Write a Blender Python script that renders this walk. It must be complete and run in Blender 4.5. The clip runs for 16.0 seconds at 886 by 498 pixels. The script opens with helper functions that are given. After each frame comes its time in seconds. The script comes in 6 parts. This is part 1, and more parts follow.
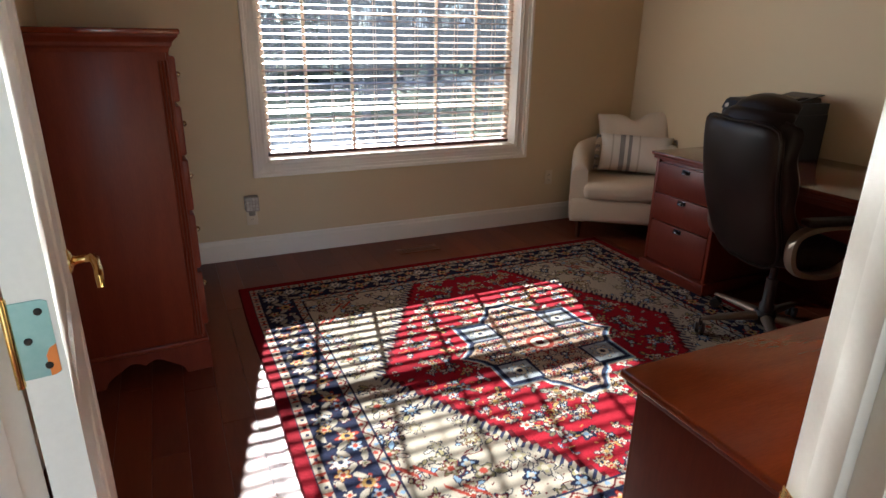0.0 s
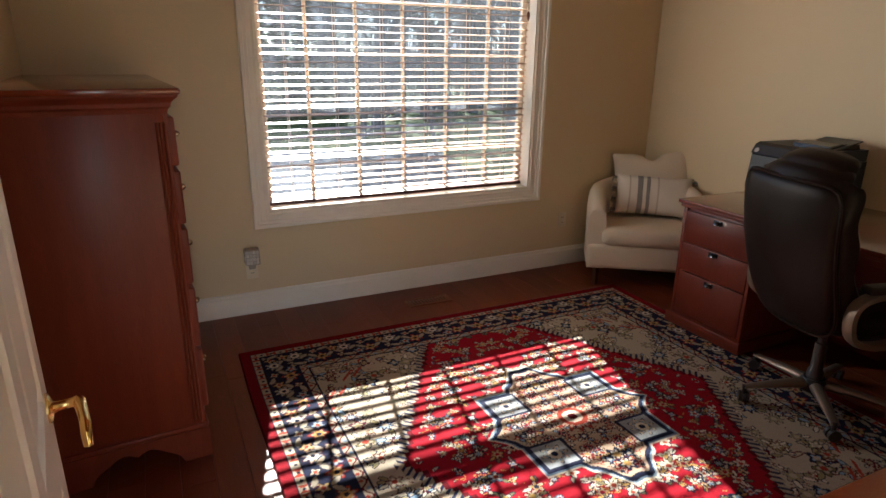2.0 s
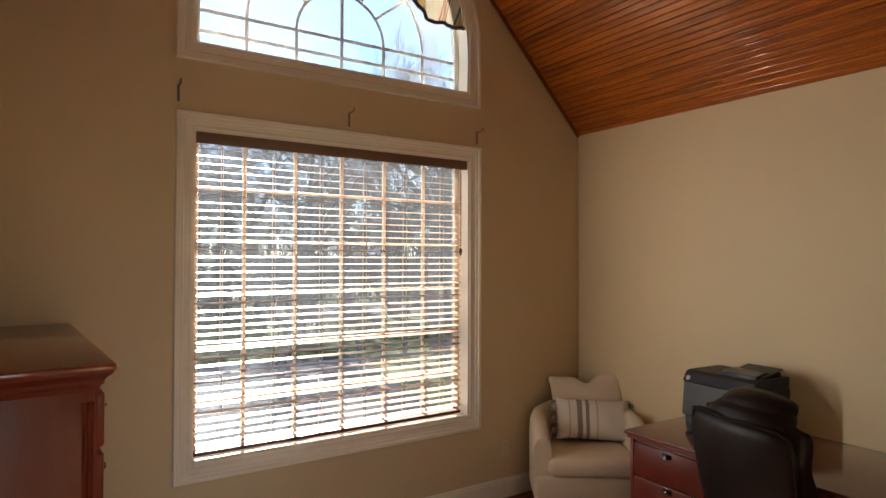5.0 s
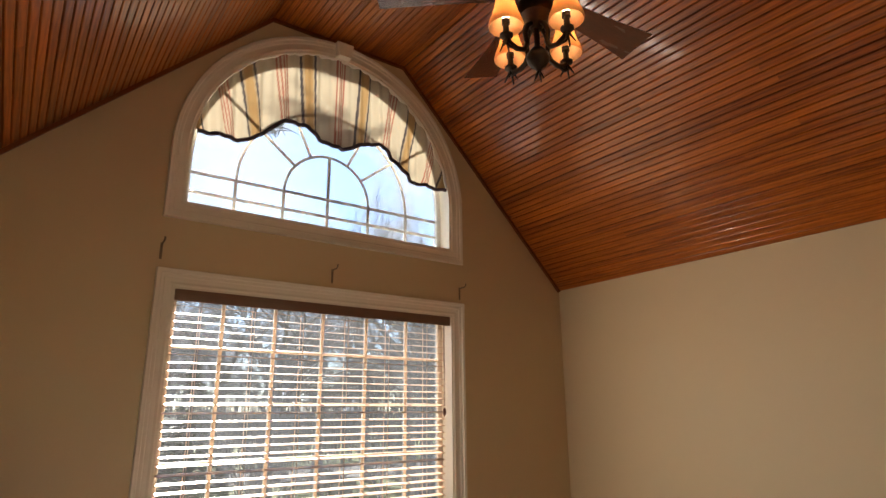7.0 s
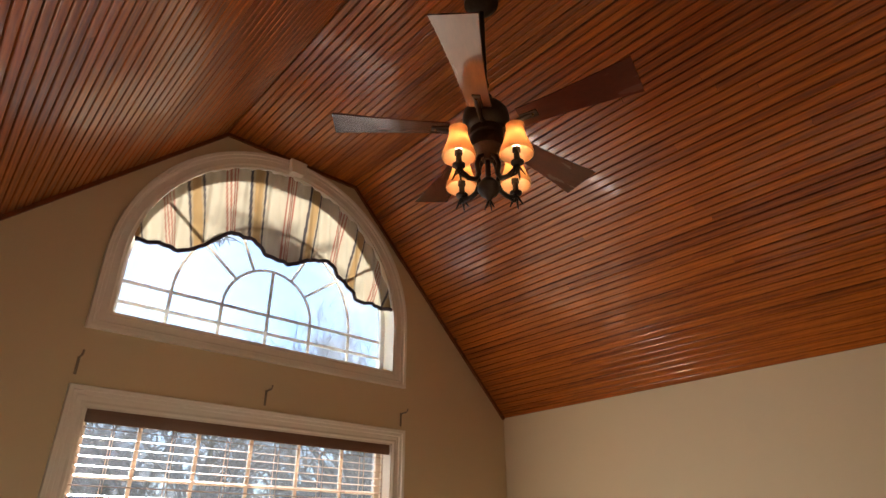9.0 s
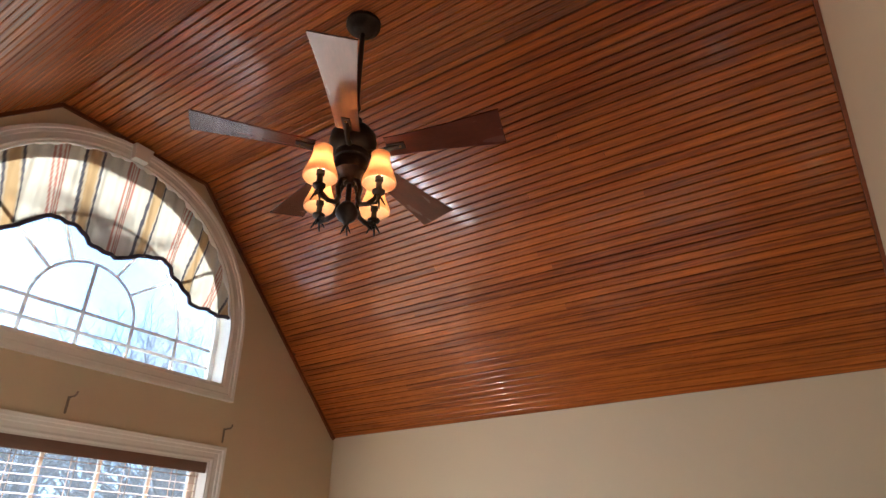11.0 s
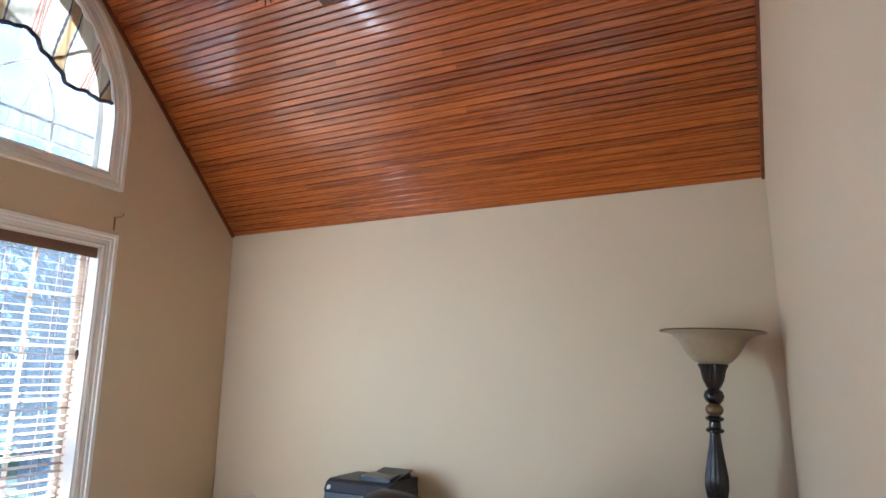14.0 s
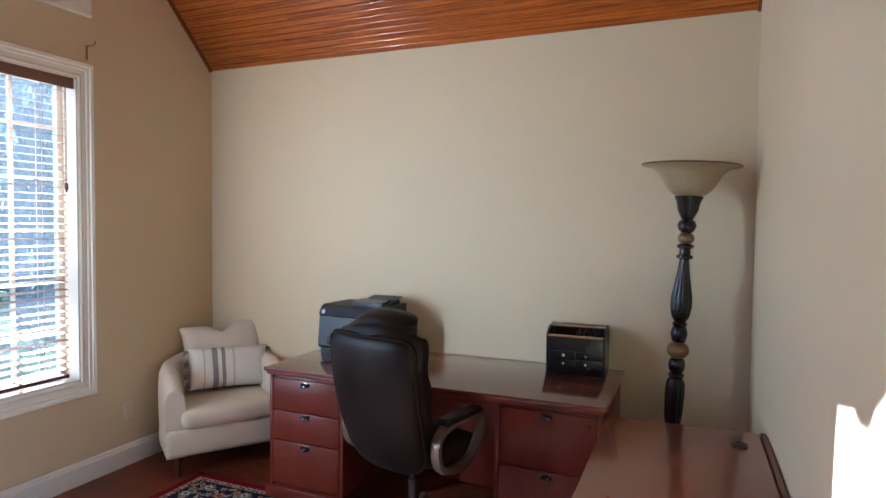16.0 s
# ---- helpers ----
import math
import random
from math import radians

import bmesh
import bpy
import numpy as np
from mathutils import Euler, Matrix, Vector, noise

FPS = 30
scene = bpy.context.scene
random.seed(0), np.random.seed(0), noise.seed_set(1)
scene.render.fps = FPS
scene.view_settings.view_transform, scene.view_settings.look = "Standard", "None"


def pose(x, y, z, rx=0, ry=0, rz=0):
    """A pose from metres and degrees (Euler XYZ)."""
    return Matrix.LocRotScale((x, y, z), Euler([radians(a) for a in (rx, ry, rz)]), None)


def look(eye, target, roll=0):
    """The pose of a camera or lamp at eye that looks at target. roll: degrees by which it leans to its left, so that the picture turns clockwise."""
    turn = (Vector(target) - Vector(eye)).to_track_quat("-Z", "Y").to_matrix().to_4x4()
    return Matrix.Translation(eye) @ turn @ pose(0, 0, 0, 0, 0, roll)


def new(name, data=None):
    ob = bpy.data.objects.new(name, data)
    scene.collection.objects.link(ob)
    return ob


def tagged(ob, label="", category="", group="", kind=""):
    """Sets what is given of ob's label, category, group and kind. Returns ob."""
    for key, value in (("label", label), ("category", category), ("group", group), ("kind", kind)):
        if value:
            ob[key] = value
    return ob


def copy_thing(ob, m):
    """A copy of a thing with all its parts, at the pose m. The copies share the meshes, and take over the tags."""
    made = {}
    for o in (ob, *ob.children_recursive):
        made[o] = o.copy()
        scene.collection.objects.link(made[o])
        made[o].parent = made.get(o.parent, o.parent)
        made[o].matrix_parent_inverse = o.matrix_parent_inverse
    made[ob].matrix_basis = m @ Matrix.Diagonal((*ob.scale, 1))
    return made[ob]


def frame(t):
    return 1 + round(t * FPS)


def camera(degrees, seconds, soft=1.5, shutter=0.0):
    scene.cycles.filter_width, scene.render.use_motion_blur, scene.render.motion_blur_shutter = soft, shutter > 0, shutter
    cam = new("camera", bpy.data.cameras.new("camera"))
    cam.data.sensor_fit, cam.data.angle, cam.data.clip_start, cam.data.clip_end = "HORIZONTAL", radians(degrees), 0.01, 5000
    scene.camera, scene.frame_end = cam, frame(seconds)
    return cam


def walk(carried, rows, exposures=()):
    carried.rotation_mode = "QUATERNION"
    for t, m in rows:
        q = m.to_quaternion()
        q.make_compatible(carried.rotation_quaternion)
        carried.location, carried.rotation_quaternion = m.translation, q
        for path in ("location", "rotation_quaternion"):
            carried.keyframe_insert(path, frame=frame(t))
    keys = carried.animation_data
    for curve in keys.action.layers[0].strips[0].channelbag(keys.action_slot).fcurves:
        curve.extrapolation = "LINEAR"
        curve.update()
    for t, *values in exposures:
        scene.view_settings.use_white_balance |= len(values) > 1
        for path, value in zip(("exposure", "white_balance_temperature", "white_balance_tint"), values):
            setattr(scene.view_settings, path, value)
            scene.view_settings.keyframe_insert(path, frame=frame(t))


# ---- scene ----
cam = camera(72.7, 16.0)
PATH = [
    (0, (0.198, 0.044, 1.437), (0.985, 1.755, 0.763), 0.9),
    (0.5, (0.196, 0.128, 1.459), (0.981, 1.837, 0.778), 0.8),
    (1, (0.2, 0.202, 1.478), (0.99, 1.909, 0.797), 0.7),
    (1.5, (0.198, 0.278, 1.507), (1.001, 1.986, 0.845), 0.7),
    (2, (0.192, 0.376, 1.552), (1.015, 2.093, 0.94), 0.7),
    (2.5, (0.177, 0.439, 1.596), (1.03, 2.17, 1.07), 0.6),
    (3, (0.153, 0.483, 1.642), (1.066, 2.212, 1.217), 0.6),
    (3.5, (0.144, 0.507, 1.67), (1.12, 2.221, 1.337), 0.7),
    (4, (0.12, 0.516, 1.708), (1.156, 2.211, 1.476), 0.6),
    (4.5, (0.109, 0.512, 1.747), (1.181, 2.197, 1.636), 0.6),
    (4.7, (0.11, 0.514, 1.756), (1.193, 2.195, 1.702), 0.4),
    (6.8, (0.102, 0.593, 1.8), (1.225, 2.178, 2.278), -0.2),
    (7, (0.103, 0.606, 1.802), (1.226, 2.175, 2.329), -0.4),
    (7.5, (0.125, 0.642, 1.829), (1.246, 2.17, 2.469), -0.5),
    (8, (0.141, 0.657, 1.846), (1.261, 2.137, 2.591), -0.5),
    (8.2, (0.137, 0.666, 1.849), (1.259, 2.123, 2.634), -0.6),
    (10.3, (0.12, 0.623, 1.92), (1.498, 1.735, 2.851), 0.5),
    (10.5, (0.119, 0.632, 1.936), (1.536, 1.702, 2.858), 0.4),
    (11, (0.111, 0.629, 1.924), (1.596, 1.605, 2.842), 0.2),
    (11.5, (0.12, 0.612, 1.861), (1.647, 1.523, 2.775), 0.2),
    (12, (0.111, 0.622, 1.859), (1.709, 1.491, 2.689), 0.0),
    (12.5, (0.099, 0.622, 1.844), (1.766, 1.465, 2.558), -0.0),
    (13, (0.103, 0.613, 1.826), (1.827, 1.437, 2.42), -0.0),
    (13.5, (0.159, 0.583, 1.757), (1.911, 1.403, 2.264), 0.3),
    (14, (0.177, 0.57, 1.72), (1.958, 1.385, 2.123), 0.4),
    (14.5, (0.153, 0.578, 1.694), (1.961, 1.386, 1.98), 0.5),
    (15, (0.137, 0.599, 1.663), (1.966, 1.394, 1.815), 0.5),
    (15.5, (0.121, 0.606, 1.632), (1.965, 1.38, 1.67), 0.6),
    (16, (0.095, 0.601, 1.608), (1.943, 1.36, 1.53), 0.6),
]
walk(cam, [(t, look(eye, target, roll)) for t, eye, target, roll in PATH],
     exposures=[(0, 3.38, 5750, 8), (1.5, 3.43, 6150, 9), (3, 3.6, 6400, 9), (4.5, 3.5, 6700, 9), (7, 3.4, 7300, 12), (8.2, 3.4, 7200, 12), (10.5, 4.08, 5600, 8), (11.5, 4.1, 5400, 7), (12.5, 4.22, 5000, 4), (14.5, 4.6, 4620, 2), (16, 4.55, 4650, 1)])

# ---- light ----
SUN_DIR = Vector((-0.25, -1.1, -0.64)).normalized()
sun = new("sun", bpy.data.lights.new("sun", "SUN"))
sun.data.energy, sun.data.angle, sun.data.color = 4.0, radians(0.6), (1.0, 0.94, 0.84)
sun.matrix_world = look((0, 30, 30), Vector((0, 30, 30)) + SUN_DIR)
world = bpy.data.worlds.new("world")
scene.world = world
world.use_nodes = True
wn, wl = world.node_tree.nodes, world.node_tree.links
sky = wn.new("ShaderNodeTexSky")
sky.sky_type, sky.sun_disc = "NISHITA", False
sky.air_density, sky.dust_density, sky.ozone_density = 0.9, 0.05, 2.0
sky.sun_elevation, sky.sun_rotation = math.asin(-SUN_DIR.z), math.atan2(-SUN_DIR.x, -SUN_DIR.y)
sky_co = wn.new("ShaderNodeTexCoord")
cloud = wn.new("ShaderNodeTexNoise")
cloud.inputs["Scale"].default_value, cloud.inputs["Detail"].default_value = 7.0, 6.0
cloud_ramp = wn.new("ShaderNodeValToRGB")
cloud_ramp.color_ramp.elements[0].position, cloud_ramp.color_ramp.elements[1].position = 0.46, 0.60
cloud_mix = wn.new("ShaderNodeMix")
cloud_mix.data_type = "RGBA"
cloud_mix.inputs["B"].default_value = (2.8, 2.9, 3.1, 1)
wl.new(sky_co.outputs["Generated"], cloud.inputs["Vector"])
wl.new(cloud.outputs["Fac"], cloud_ramp.inputs["Fac"])
wl.new(cloud_ramp.outputs["Color"], cloud_mix.inputs["Factor"])
wl.new(sky.outputs["Color"], cloud_mix.inputs["A"])
wl.new(cloud_mix.outputs["Result"], wn["Background"].inputs["Color"])
wn["Background"].inputs["Strength"].default_value = 0.05


def fill_light(name, place, towards, wide, high, watts, cone=112):
    """An added area lamp, unseen, that fills in for daylight near an opening."""
    lamp = new(name, bpy.data.lights.new(name, "AREA"))
    lamp.data.shape, lamp.data.size, lamp.data.size_y, lamp.data.spread = "RECTANGLE", wide, high, radians(cone)
    lamp.data.energy, lamp.data.color = watts, (1.0, 0.95, 0.86)
    lamp.matrix_world = look(place, Vector(place) + Vector(towards))


# strip lamp before the left casing, added to brighten the desk wall
fill_light("desk_wall_fill", (0.800, 3.940, 1.55), (0.75, -0.66, 0.0), 0.05, 1.70, 1.05)
# unseen lamp behind the camera, added to brighten chest side and door
fill_light("hall_fill", (0.0, -1.59, 1.35), (0, 1, 0), 1.45, 2.1, 1.6, 180)


# ---- materials ----
def surface(name, dark, light, rough=0.5, fine=60.0, coarse=3.0, stretch=(1, 1, 1), bump=0.1, metal=0.0, coat=0.0,
            vary=0.0, island=False, gloss_vary=0.12, wood=0.0, spec=0.5, sheen=0.0):
    """A surface with grain at two scales: dark and light are its two colours."""
    m = bpy.data.materials.new(name)
    m.use_nodes = True
    n, l = m.node_tree.nodes, m.node_tree.links
    b = n["Principled BSDF"]
    co, info, mp = n.new("ShaderNodeTexCoord"), n.new("ShaderNodeObjectInfo"), n.new("ShaderNodeMapping")
    geo = n.new("ShaderNodeNewGeometry")
    rnd = geo.outputs["Random Per Island"] if island else info.outputs["Random"]
    off = n.new("ShaderNodeVectorMath")
    off.operation = "SCALE"
    off.inputs[0].default_value = (17.0, 29.0, 41.0)
    l.new(rnd, off.inputs["Scale"])
    mp.inputs["Scale"].default_value = stretch
    l.new(co.outputs["Object"], mp.inputs["Vector"])
    l.new(off.outputs["Vector"], mp.inputs["Location"])
    a, c = n.new("ShaderNodeTexNoise"), n.new("ShaderNodeTexNoise")
    a.inputs["Scale"].default_value, a.inputs["Detail"].default_value = fine, 4.0
    c.inputs["Scale"].default_value, c.inputs["Detail"].default_value = coarse, 3.0
    l.new(mp.outputs["Vector"], a.inputs["Vector"])
    l.new(mp.outputs["Vector"], c.inputs["Vector"])
    mixv = n.new("ShaderNodeMath")
    mixv.operation = "MULTIPLY_ADD"
    mixv.inputs[1].default_value = 0.45
    l.new(a.outputs["Fac"], mixv.inputs[0])
    half = n.new("ShaderNodeMath")
    half.operation = "MULTIPLY"
    half.inputs[1].default_value = 0.55
    l.new(c.outputs["Fac"], half.inputs[0])
    l.new(half.outputs[0], mixv.inputs[2])
    fac = mixv.outputs[0]
    if wood > 0:
        w = n.new("ShaderNodeTexWave")
        w.wave_type, w.bands_direction = "BANDS", "X"
        w.inputs["Scale"].default_value, w.inputs["Distortion"].default_value = 3.2, 8.0
        w.inputs["Detail"].default_value, w.inputs["Detail Scale"].default_value = 3.0, 1.2
        l.new(mp.outputs["Vector"], w.inputs["Vector"])
        wm = n.new("ShaderNodeMix")
        wm.inputs["Factor"].default_value = wood
        l.new(fac, wm.inputs["A"])
        l.new(w.outputs["Fac"], wm.inputs["B"])
        fac = wm.outputs["Result"]
    if vary > 0:
        v = n.new("ShaderNodeMath")
        v.operation = "MULTIPLY_ADD"
        v.inputs[1].default_value, v.inputs[2].default_value = vary, -vary / 2
        l.new(rnd, v.inputs[0])
        s = n.new("ShaderNodeMath")
        s.operation = "ADD"
        l.new(v.outputs[0], s.inputs[0])
        l.new(fac, s.inputs[1])
        fac = s.outputs[0]
    ramp = n.new("ShaderNodeValToRGB")
    ramp.color_ramp.elements[0].position, ramp.color_ramp.elements[1].position = 0.28, 0.72
    ramp.color_ramp.elements[0].color, ramp.color_ramp.elements[1].color = (*dark, 1), (*light, 1)
    l.new(fac, ramp.inputs["Fac"])
    l.new(ramp.outputs["Color"], b.inputs["Base Color"])
    r = n.new("ShaderNodeMapRange")
    r.inputs["To Min"].default_value, r.inputs["To Max"].default_value = max(0.02, rough - gloss_vary), min(1, rough + gloss_vary)
    l.new(c.outputs["Fac"], r.inputs["Value"])
    l.new(r.outputs["Result"], b.inputs["Roughness"])
    if bump > 0:
        bp = n.new("ShaderNodeBump")
        bp.inputs["Strength"].default_value, bp.inputs["Distance"].default_value = bump, 0.004
        l.new(fac, bp.inputs["Height"])
        l.new(bp.outputs["Normal"], b.inputs["Normal"])
    b.inputs["Metallic"].default_value = metal
    b.inputs["Coat Weight"].default_value = coat
    b.inputs["Coat Roughness"].default_value = 0.08
    b.inputs["Specular IOR Level"].default_value = spec
    b.inputs["Sheen Weight"].default_value = sheen
    return m


def glowing(name, colour, strength):
    m = bpy.data.materials.new(name)
    m.use_nodes = True
    b = m.node_tree.nodes["Principled BSDF"]
    b.inputs["Base Color"].default_value = (*colour, 1)
    b.inputs["Emission Color"].default_value, b.inputs["Emission Strength"].default_value = (*colour, 1), strength
    b.inputs["Roughness"].default_value = 0.4
    return m


def tinted_glass():
    m = bpy.data.materials.new("view_dimming_glass")
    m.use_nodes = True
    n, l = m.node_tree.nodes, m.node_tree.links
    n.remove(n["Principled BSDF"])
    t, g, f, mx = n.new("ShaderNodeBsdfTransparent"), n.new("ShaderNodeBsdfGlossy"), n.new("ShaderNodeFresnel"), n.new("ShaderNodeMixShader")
    # grey-blue tint put in to darken the bright view outside
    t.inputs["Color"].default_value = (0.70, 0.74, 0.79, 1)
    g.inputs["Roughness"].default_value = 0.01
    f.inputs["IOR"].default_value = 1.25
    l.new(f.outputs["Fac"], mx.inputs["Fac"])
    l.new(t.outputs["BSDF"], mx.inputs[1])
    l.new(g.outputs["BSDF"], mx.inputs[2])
    # thin translucent veil that the sun lights, added to imitate glare
    veil, film = n.new("ShaderNodeBsdfTranslucent"), n.new("ShaderNodeMixShader")
    veil.inputs["Color"].default_value = (0.80, 0.84, 0.92, 1)
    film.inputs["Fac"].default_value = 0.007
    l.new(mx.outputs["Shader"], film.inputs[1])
    l.new(veil.outputs["BSDF"], film.inputs[2])
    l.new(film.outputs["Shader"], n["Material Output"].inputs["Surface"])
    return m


WALL = surface("tan_wall_paint", (0.624, 0.516, 0.340), (0.664, 0.551, 0.365), 0.62, 220, 1.2, bump=0.05)
WHITE = surface("white_trim_paint", (0.79, 0.77, 0.70), (0.86, 0.84, 0.77), 0.32, 140, 2.0, bump=0.04)
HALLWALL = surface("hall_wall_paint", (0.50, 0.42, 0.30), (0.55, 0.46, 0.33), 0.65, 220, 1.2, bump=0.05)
FLOOR = surface("cherry_floor", (0.115, 0.024, 0.009), (0.165, 0.040, 0.015), 0.40, 22, 3, (5, 0.5, 5), 0.02, vary=0.35, gloss_vary=0.03, spec=0.35)
UNDER = surface("subfloor", (0.02, 0.008, 0.005), (0.04, 0.015, 0.008), 0.8)
CHERRY = surface("cherry_wood", (0.122, 0.0195, 0.008), (0.192, 0.035, 0.014), 0.38, 38, 3.0, (7, 7, 0.7), 0.06, vary=0.15, spec=0.32)
CHERRY_H = surface("cherry_wood_top", (0.14, 0.019, 0.005), (0.25, 0.042, 0.010), 0.22, 38, 3.0, (7, 0.7, 7), 0.03, coat=0.6, vary=0.15)
MAHOG = surface("mahogany_desk", (0.092, 0.013, 0.007), (0.142, 0.025, 0.013), 0.38, 26, 2.0, (5, 5, 0.8), 0.02, coat=0.05, vary=0.1, gloss_vary=0.05, spec=0.35)
MAHOG_T = surface("mahogany_desktop", (0.085, 0.019, 0.012), (0.15, 0.036, 0.022), 0.16, 40, 3.0, (7, 0.8, 7), 0.02, coat=0.7, gloss_vary=0.05)
MAHOG_X = surface("mahogany_top_lengthwise", (0.140, 0.022, 0.006), (0.215, 0.040, 0.010), 0.22, 40, 3.0, (0.8, 7, 7), 0.02, coat=0.4, gloss_vary=0.05)
DARKGAP = surface("dark_interior", (0.012, 0.006, 0.004), (0.02, 0.01, 0.007), 0.8)
CEIL = surface("varnished_pine", (0.168, 0.035, 0.0035), (0.50, 0.140, 0.0155), 0.30, 26, 3.2, (6, 0.55, 6), 0.03, coat=0.4, vary=0.24, island=True, wood=0.20, gloss_vary=0.04)


def add_knots(m):
    """Small dark knots, sparse, lengthened along the boards."""
    n, l = m.node_tree.nodes, m.node_tree.links
    b = n["Principled BSDF"]
    old = b.inputs["Base Color"].links[0].from_socket
    co, mp, v, r, mx = n.new("ShaderNodeTexCoord"), n.new("ShaderNodeMapping"), n.new("ShaderNodeTexVoronoi"), n.new("ShaderNodeMapRange"), n.new("ShaderNodeMix")
    mp.inputs["Scale"].default_value = (1.0, 0.62, 1.0)
    v.inputs["Scale"].default_value = 1.9
    r.inputs["From Min"].default_value, r.inputs["From Max"].default_value = 0.012, 0.040
    r.inputs["To Min"].default_value, r.inputs["To Max"].default_value = 0.88, 0.0
    mx.data_type = "RGBA"
    mx.inputs["B"].default_value = (0.022, 0.008, 0.003, 1)
    l.new(co.outputs["Object"], mp.inputs["Vector"])
    l.new(mp.outputs["Vector"], v.inputs["Vector"])
    l.new(v.outputs["Distance"], r.inputs["Value"])
    l.new(r.outputs["Result"], mx.inputs["Factor"])
    l.new(old, mx.inputs["A"])
    l.new(mx.outputs["Result"], b.inputs["Base Color"])


add_knots(CEIL)
CROWN = surface("pine_trim", (0.13, 0.036, 0.010), (0.24, 0.070, 0.020), 0.35, 30, 3, (6, 0.8, 6), 0.05, coat=0.3)
SLAT = surface("blind_slat", (0.52, 0.37, 0.27), (0.64, 0.48, 0.37), 0.30, 50, 4, (0.8, 8, 8), 0.03, coat=0.3)
RAIL = surface("blind_rail", (0.15, 0.085, 0.055), (0.21, 0.125, 0.085), 0.5, 50, 4, (0.8, 8, 8), 0.03)
RAILDARK = surface("blind_bottom_rail", (0.07, 0.022, 0.018), (0.11, 0.04, 0.03), 0.4, 50, 4, (0.8, 8, 8), 0.03)
CORD = surface("blind_cord", (0.50, 0.40, 0.33), (0.60, 0.49, 0.41), 0.8)
VINYL = surface("window_vinyl", (0.60, 0.54, 0.47), (0.68, 0.62, 0.55), 0.45, 90, 2)
VINYL_W = surface("white_window_vinyl", (0.70, 0.72, 0.73), (0.78, 0.80, 0.81), 0.4, 90, 2)
GLASS = tinted_glass()
LEATHER = surface("black_leather", (0.008, 0.0052, 0.0042), (0.016, 0.0105, 0.009), 0.40, 240, 7, bump=0.2, spec=0.16)
BLACKPL = surface("black_plastic", (0.012, 0.012, 0.014), (0.024, 0.024, 0.027), 0.38, 300, 4, bump=0.1)
PRINTERPL = surface("printer_plastic", (0.007, 0.010, 0.017), (0.012, 0.017, 0.027), 0.42, 300, 3, bump=0.06)
PRINTERGL = surface("printer_gloss", (0.010, 0.011, 0.013), (0.016, 0.018, 0.02), 0.12, 300, 3, bump=0.0)
CHAMPAGNE = surface("champagne_arm", (0.19, 0.15, 0.115), (0.26, 0.21, 0.165), 0.38, 120, 5, bump=0.02, metal=0.6)
PEWTER = surface("dark_pewter", (0.045, 0.045, 0.052), (0.11, 0.11, 0.125), 0.2, 120, 8, metal=1.0)
BRASS = surface("polished_brass", (0.72, 0.47, 0.15), (0.85, 0.60, 0.24), 0.16, 120, 8, bump=0.03, metal=1.0)
HINGEMET = surface("tarnished_brass", (0.40, 0.34, 0.22), (0.55, 0.45, 0.28), 0.24, 60, 10, bump=0.04, metal=1.0)
# the teal puts the sky's reflection into the worn metal's colour
HINGELEAF = surface("worn_hinge_sky_tint", (0.20, 0.38, 0.38), (0.32, 0.51, 0.50), 0.34, 60, 12, bump=0.05, metal=0.4)
BRONZE = surface("oiled_bronze", (0.018, 0.013, 0.010), (0.050, 0.036, 0.026), 0.42, 70, 9, bump=0.3, metal=0.6)
BLADE = surface("fan_blade_walnut", (0.075, 0.020, 0.011), (0.135, 0.040, 0.022), 0.24, 40, 4, (1, 6, 6), 0.04, coat=0.5)
CREAM = surface("cream_upholstery", (0.58, 0.51, 0.41), (0.68, 0.60, 0.49), 0.9, 420, 5, bump=0.35, sheen=0.1)
PILLOW_W = surface("pale_linen", (0.66, 0.64, 0.60), (0.76, 0.74, 0.70), 0.92, 380, 6, bump=0.4, sheen=0.1)
FAINT = surface("pale_stripe", (0.46, 0.44, 0.40), (0.54, 0.52, 0.47), 0.95, 380, 6, bump=0.4)
ORANGE = surface("orange_glint", (0.72, 0.20, 0.03), (0.82, 0.28, 0.05), 0.45, 60, 10, bump=0.03)
PILLOW = surface("linen_pillow", (0.60, 0.53, 0.43), (0.71, 0.63, 0.53), 0.92, 380, 6, bump=0.4, sheen=0.1)
STRIPE = surface("grey_stripe", (0.20, 0.20, 0.21), (0.30, 0.30, 0.30), 0.95, 380, 6, bump=0.4)
LEGWOOD = surface("armchair_leg", (0.05, 0.018, 0.009), (0.09, 0.03, 0.016), 0.4, 40, 3)
LAMPDARK = surface("lamp_dark_resin", (0.005, 0.0030, 0.003), (0.014, 0.008, 0.006), 0.24, 50, 9, bump=0.2, coat=0.08)
LAMPGOLD = surface("lamp_bronze_ball", (0.12, 0.065, 0.028), (0.24, 0.14, 0.06), 0.35, 40, 14, bump=0.2, metal=0.4)
PLATE = surface("almond_plate", (0.66, 0.58, 0.45), (0.72, 0.64, 0.50), 0.4, 90, 2)
DARKHOLE = surface("dark_slot", (0.02, 0.018, 0.016), (0.03, 0.026, 0.024), 0.7)
PLUGGREY = surface("plug_in_shell", (0.24, 0.22, 0.20), (0.36, 0.33, 0.30), 0.45, 60, 10)
TILEPALE = surface("plug_in_mosaic", (0.46, 0.44, 0.42), (0.60, 0.57, 0.54), 0.25, 60, 10, vary=0.4)
VENTWOOD = surface("vent_wood", (0.11, 0.035, 0.016), (0.19, 0.06, 0.026), 0.4, 40, 3, (1, 7, 7))
ORGBLACK = surface("organizer_black", (0.007, 0.006, 0.006), (0.013, 0.011, 0.011), 0.3, 80, 4)
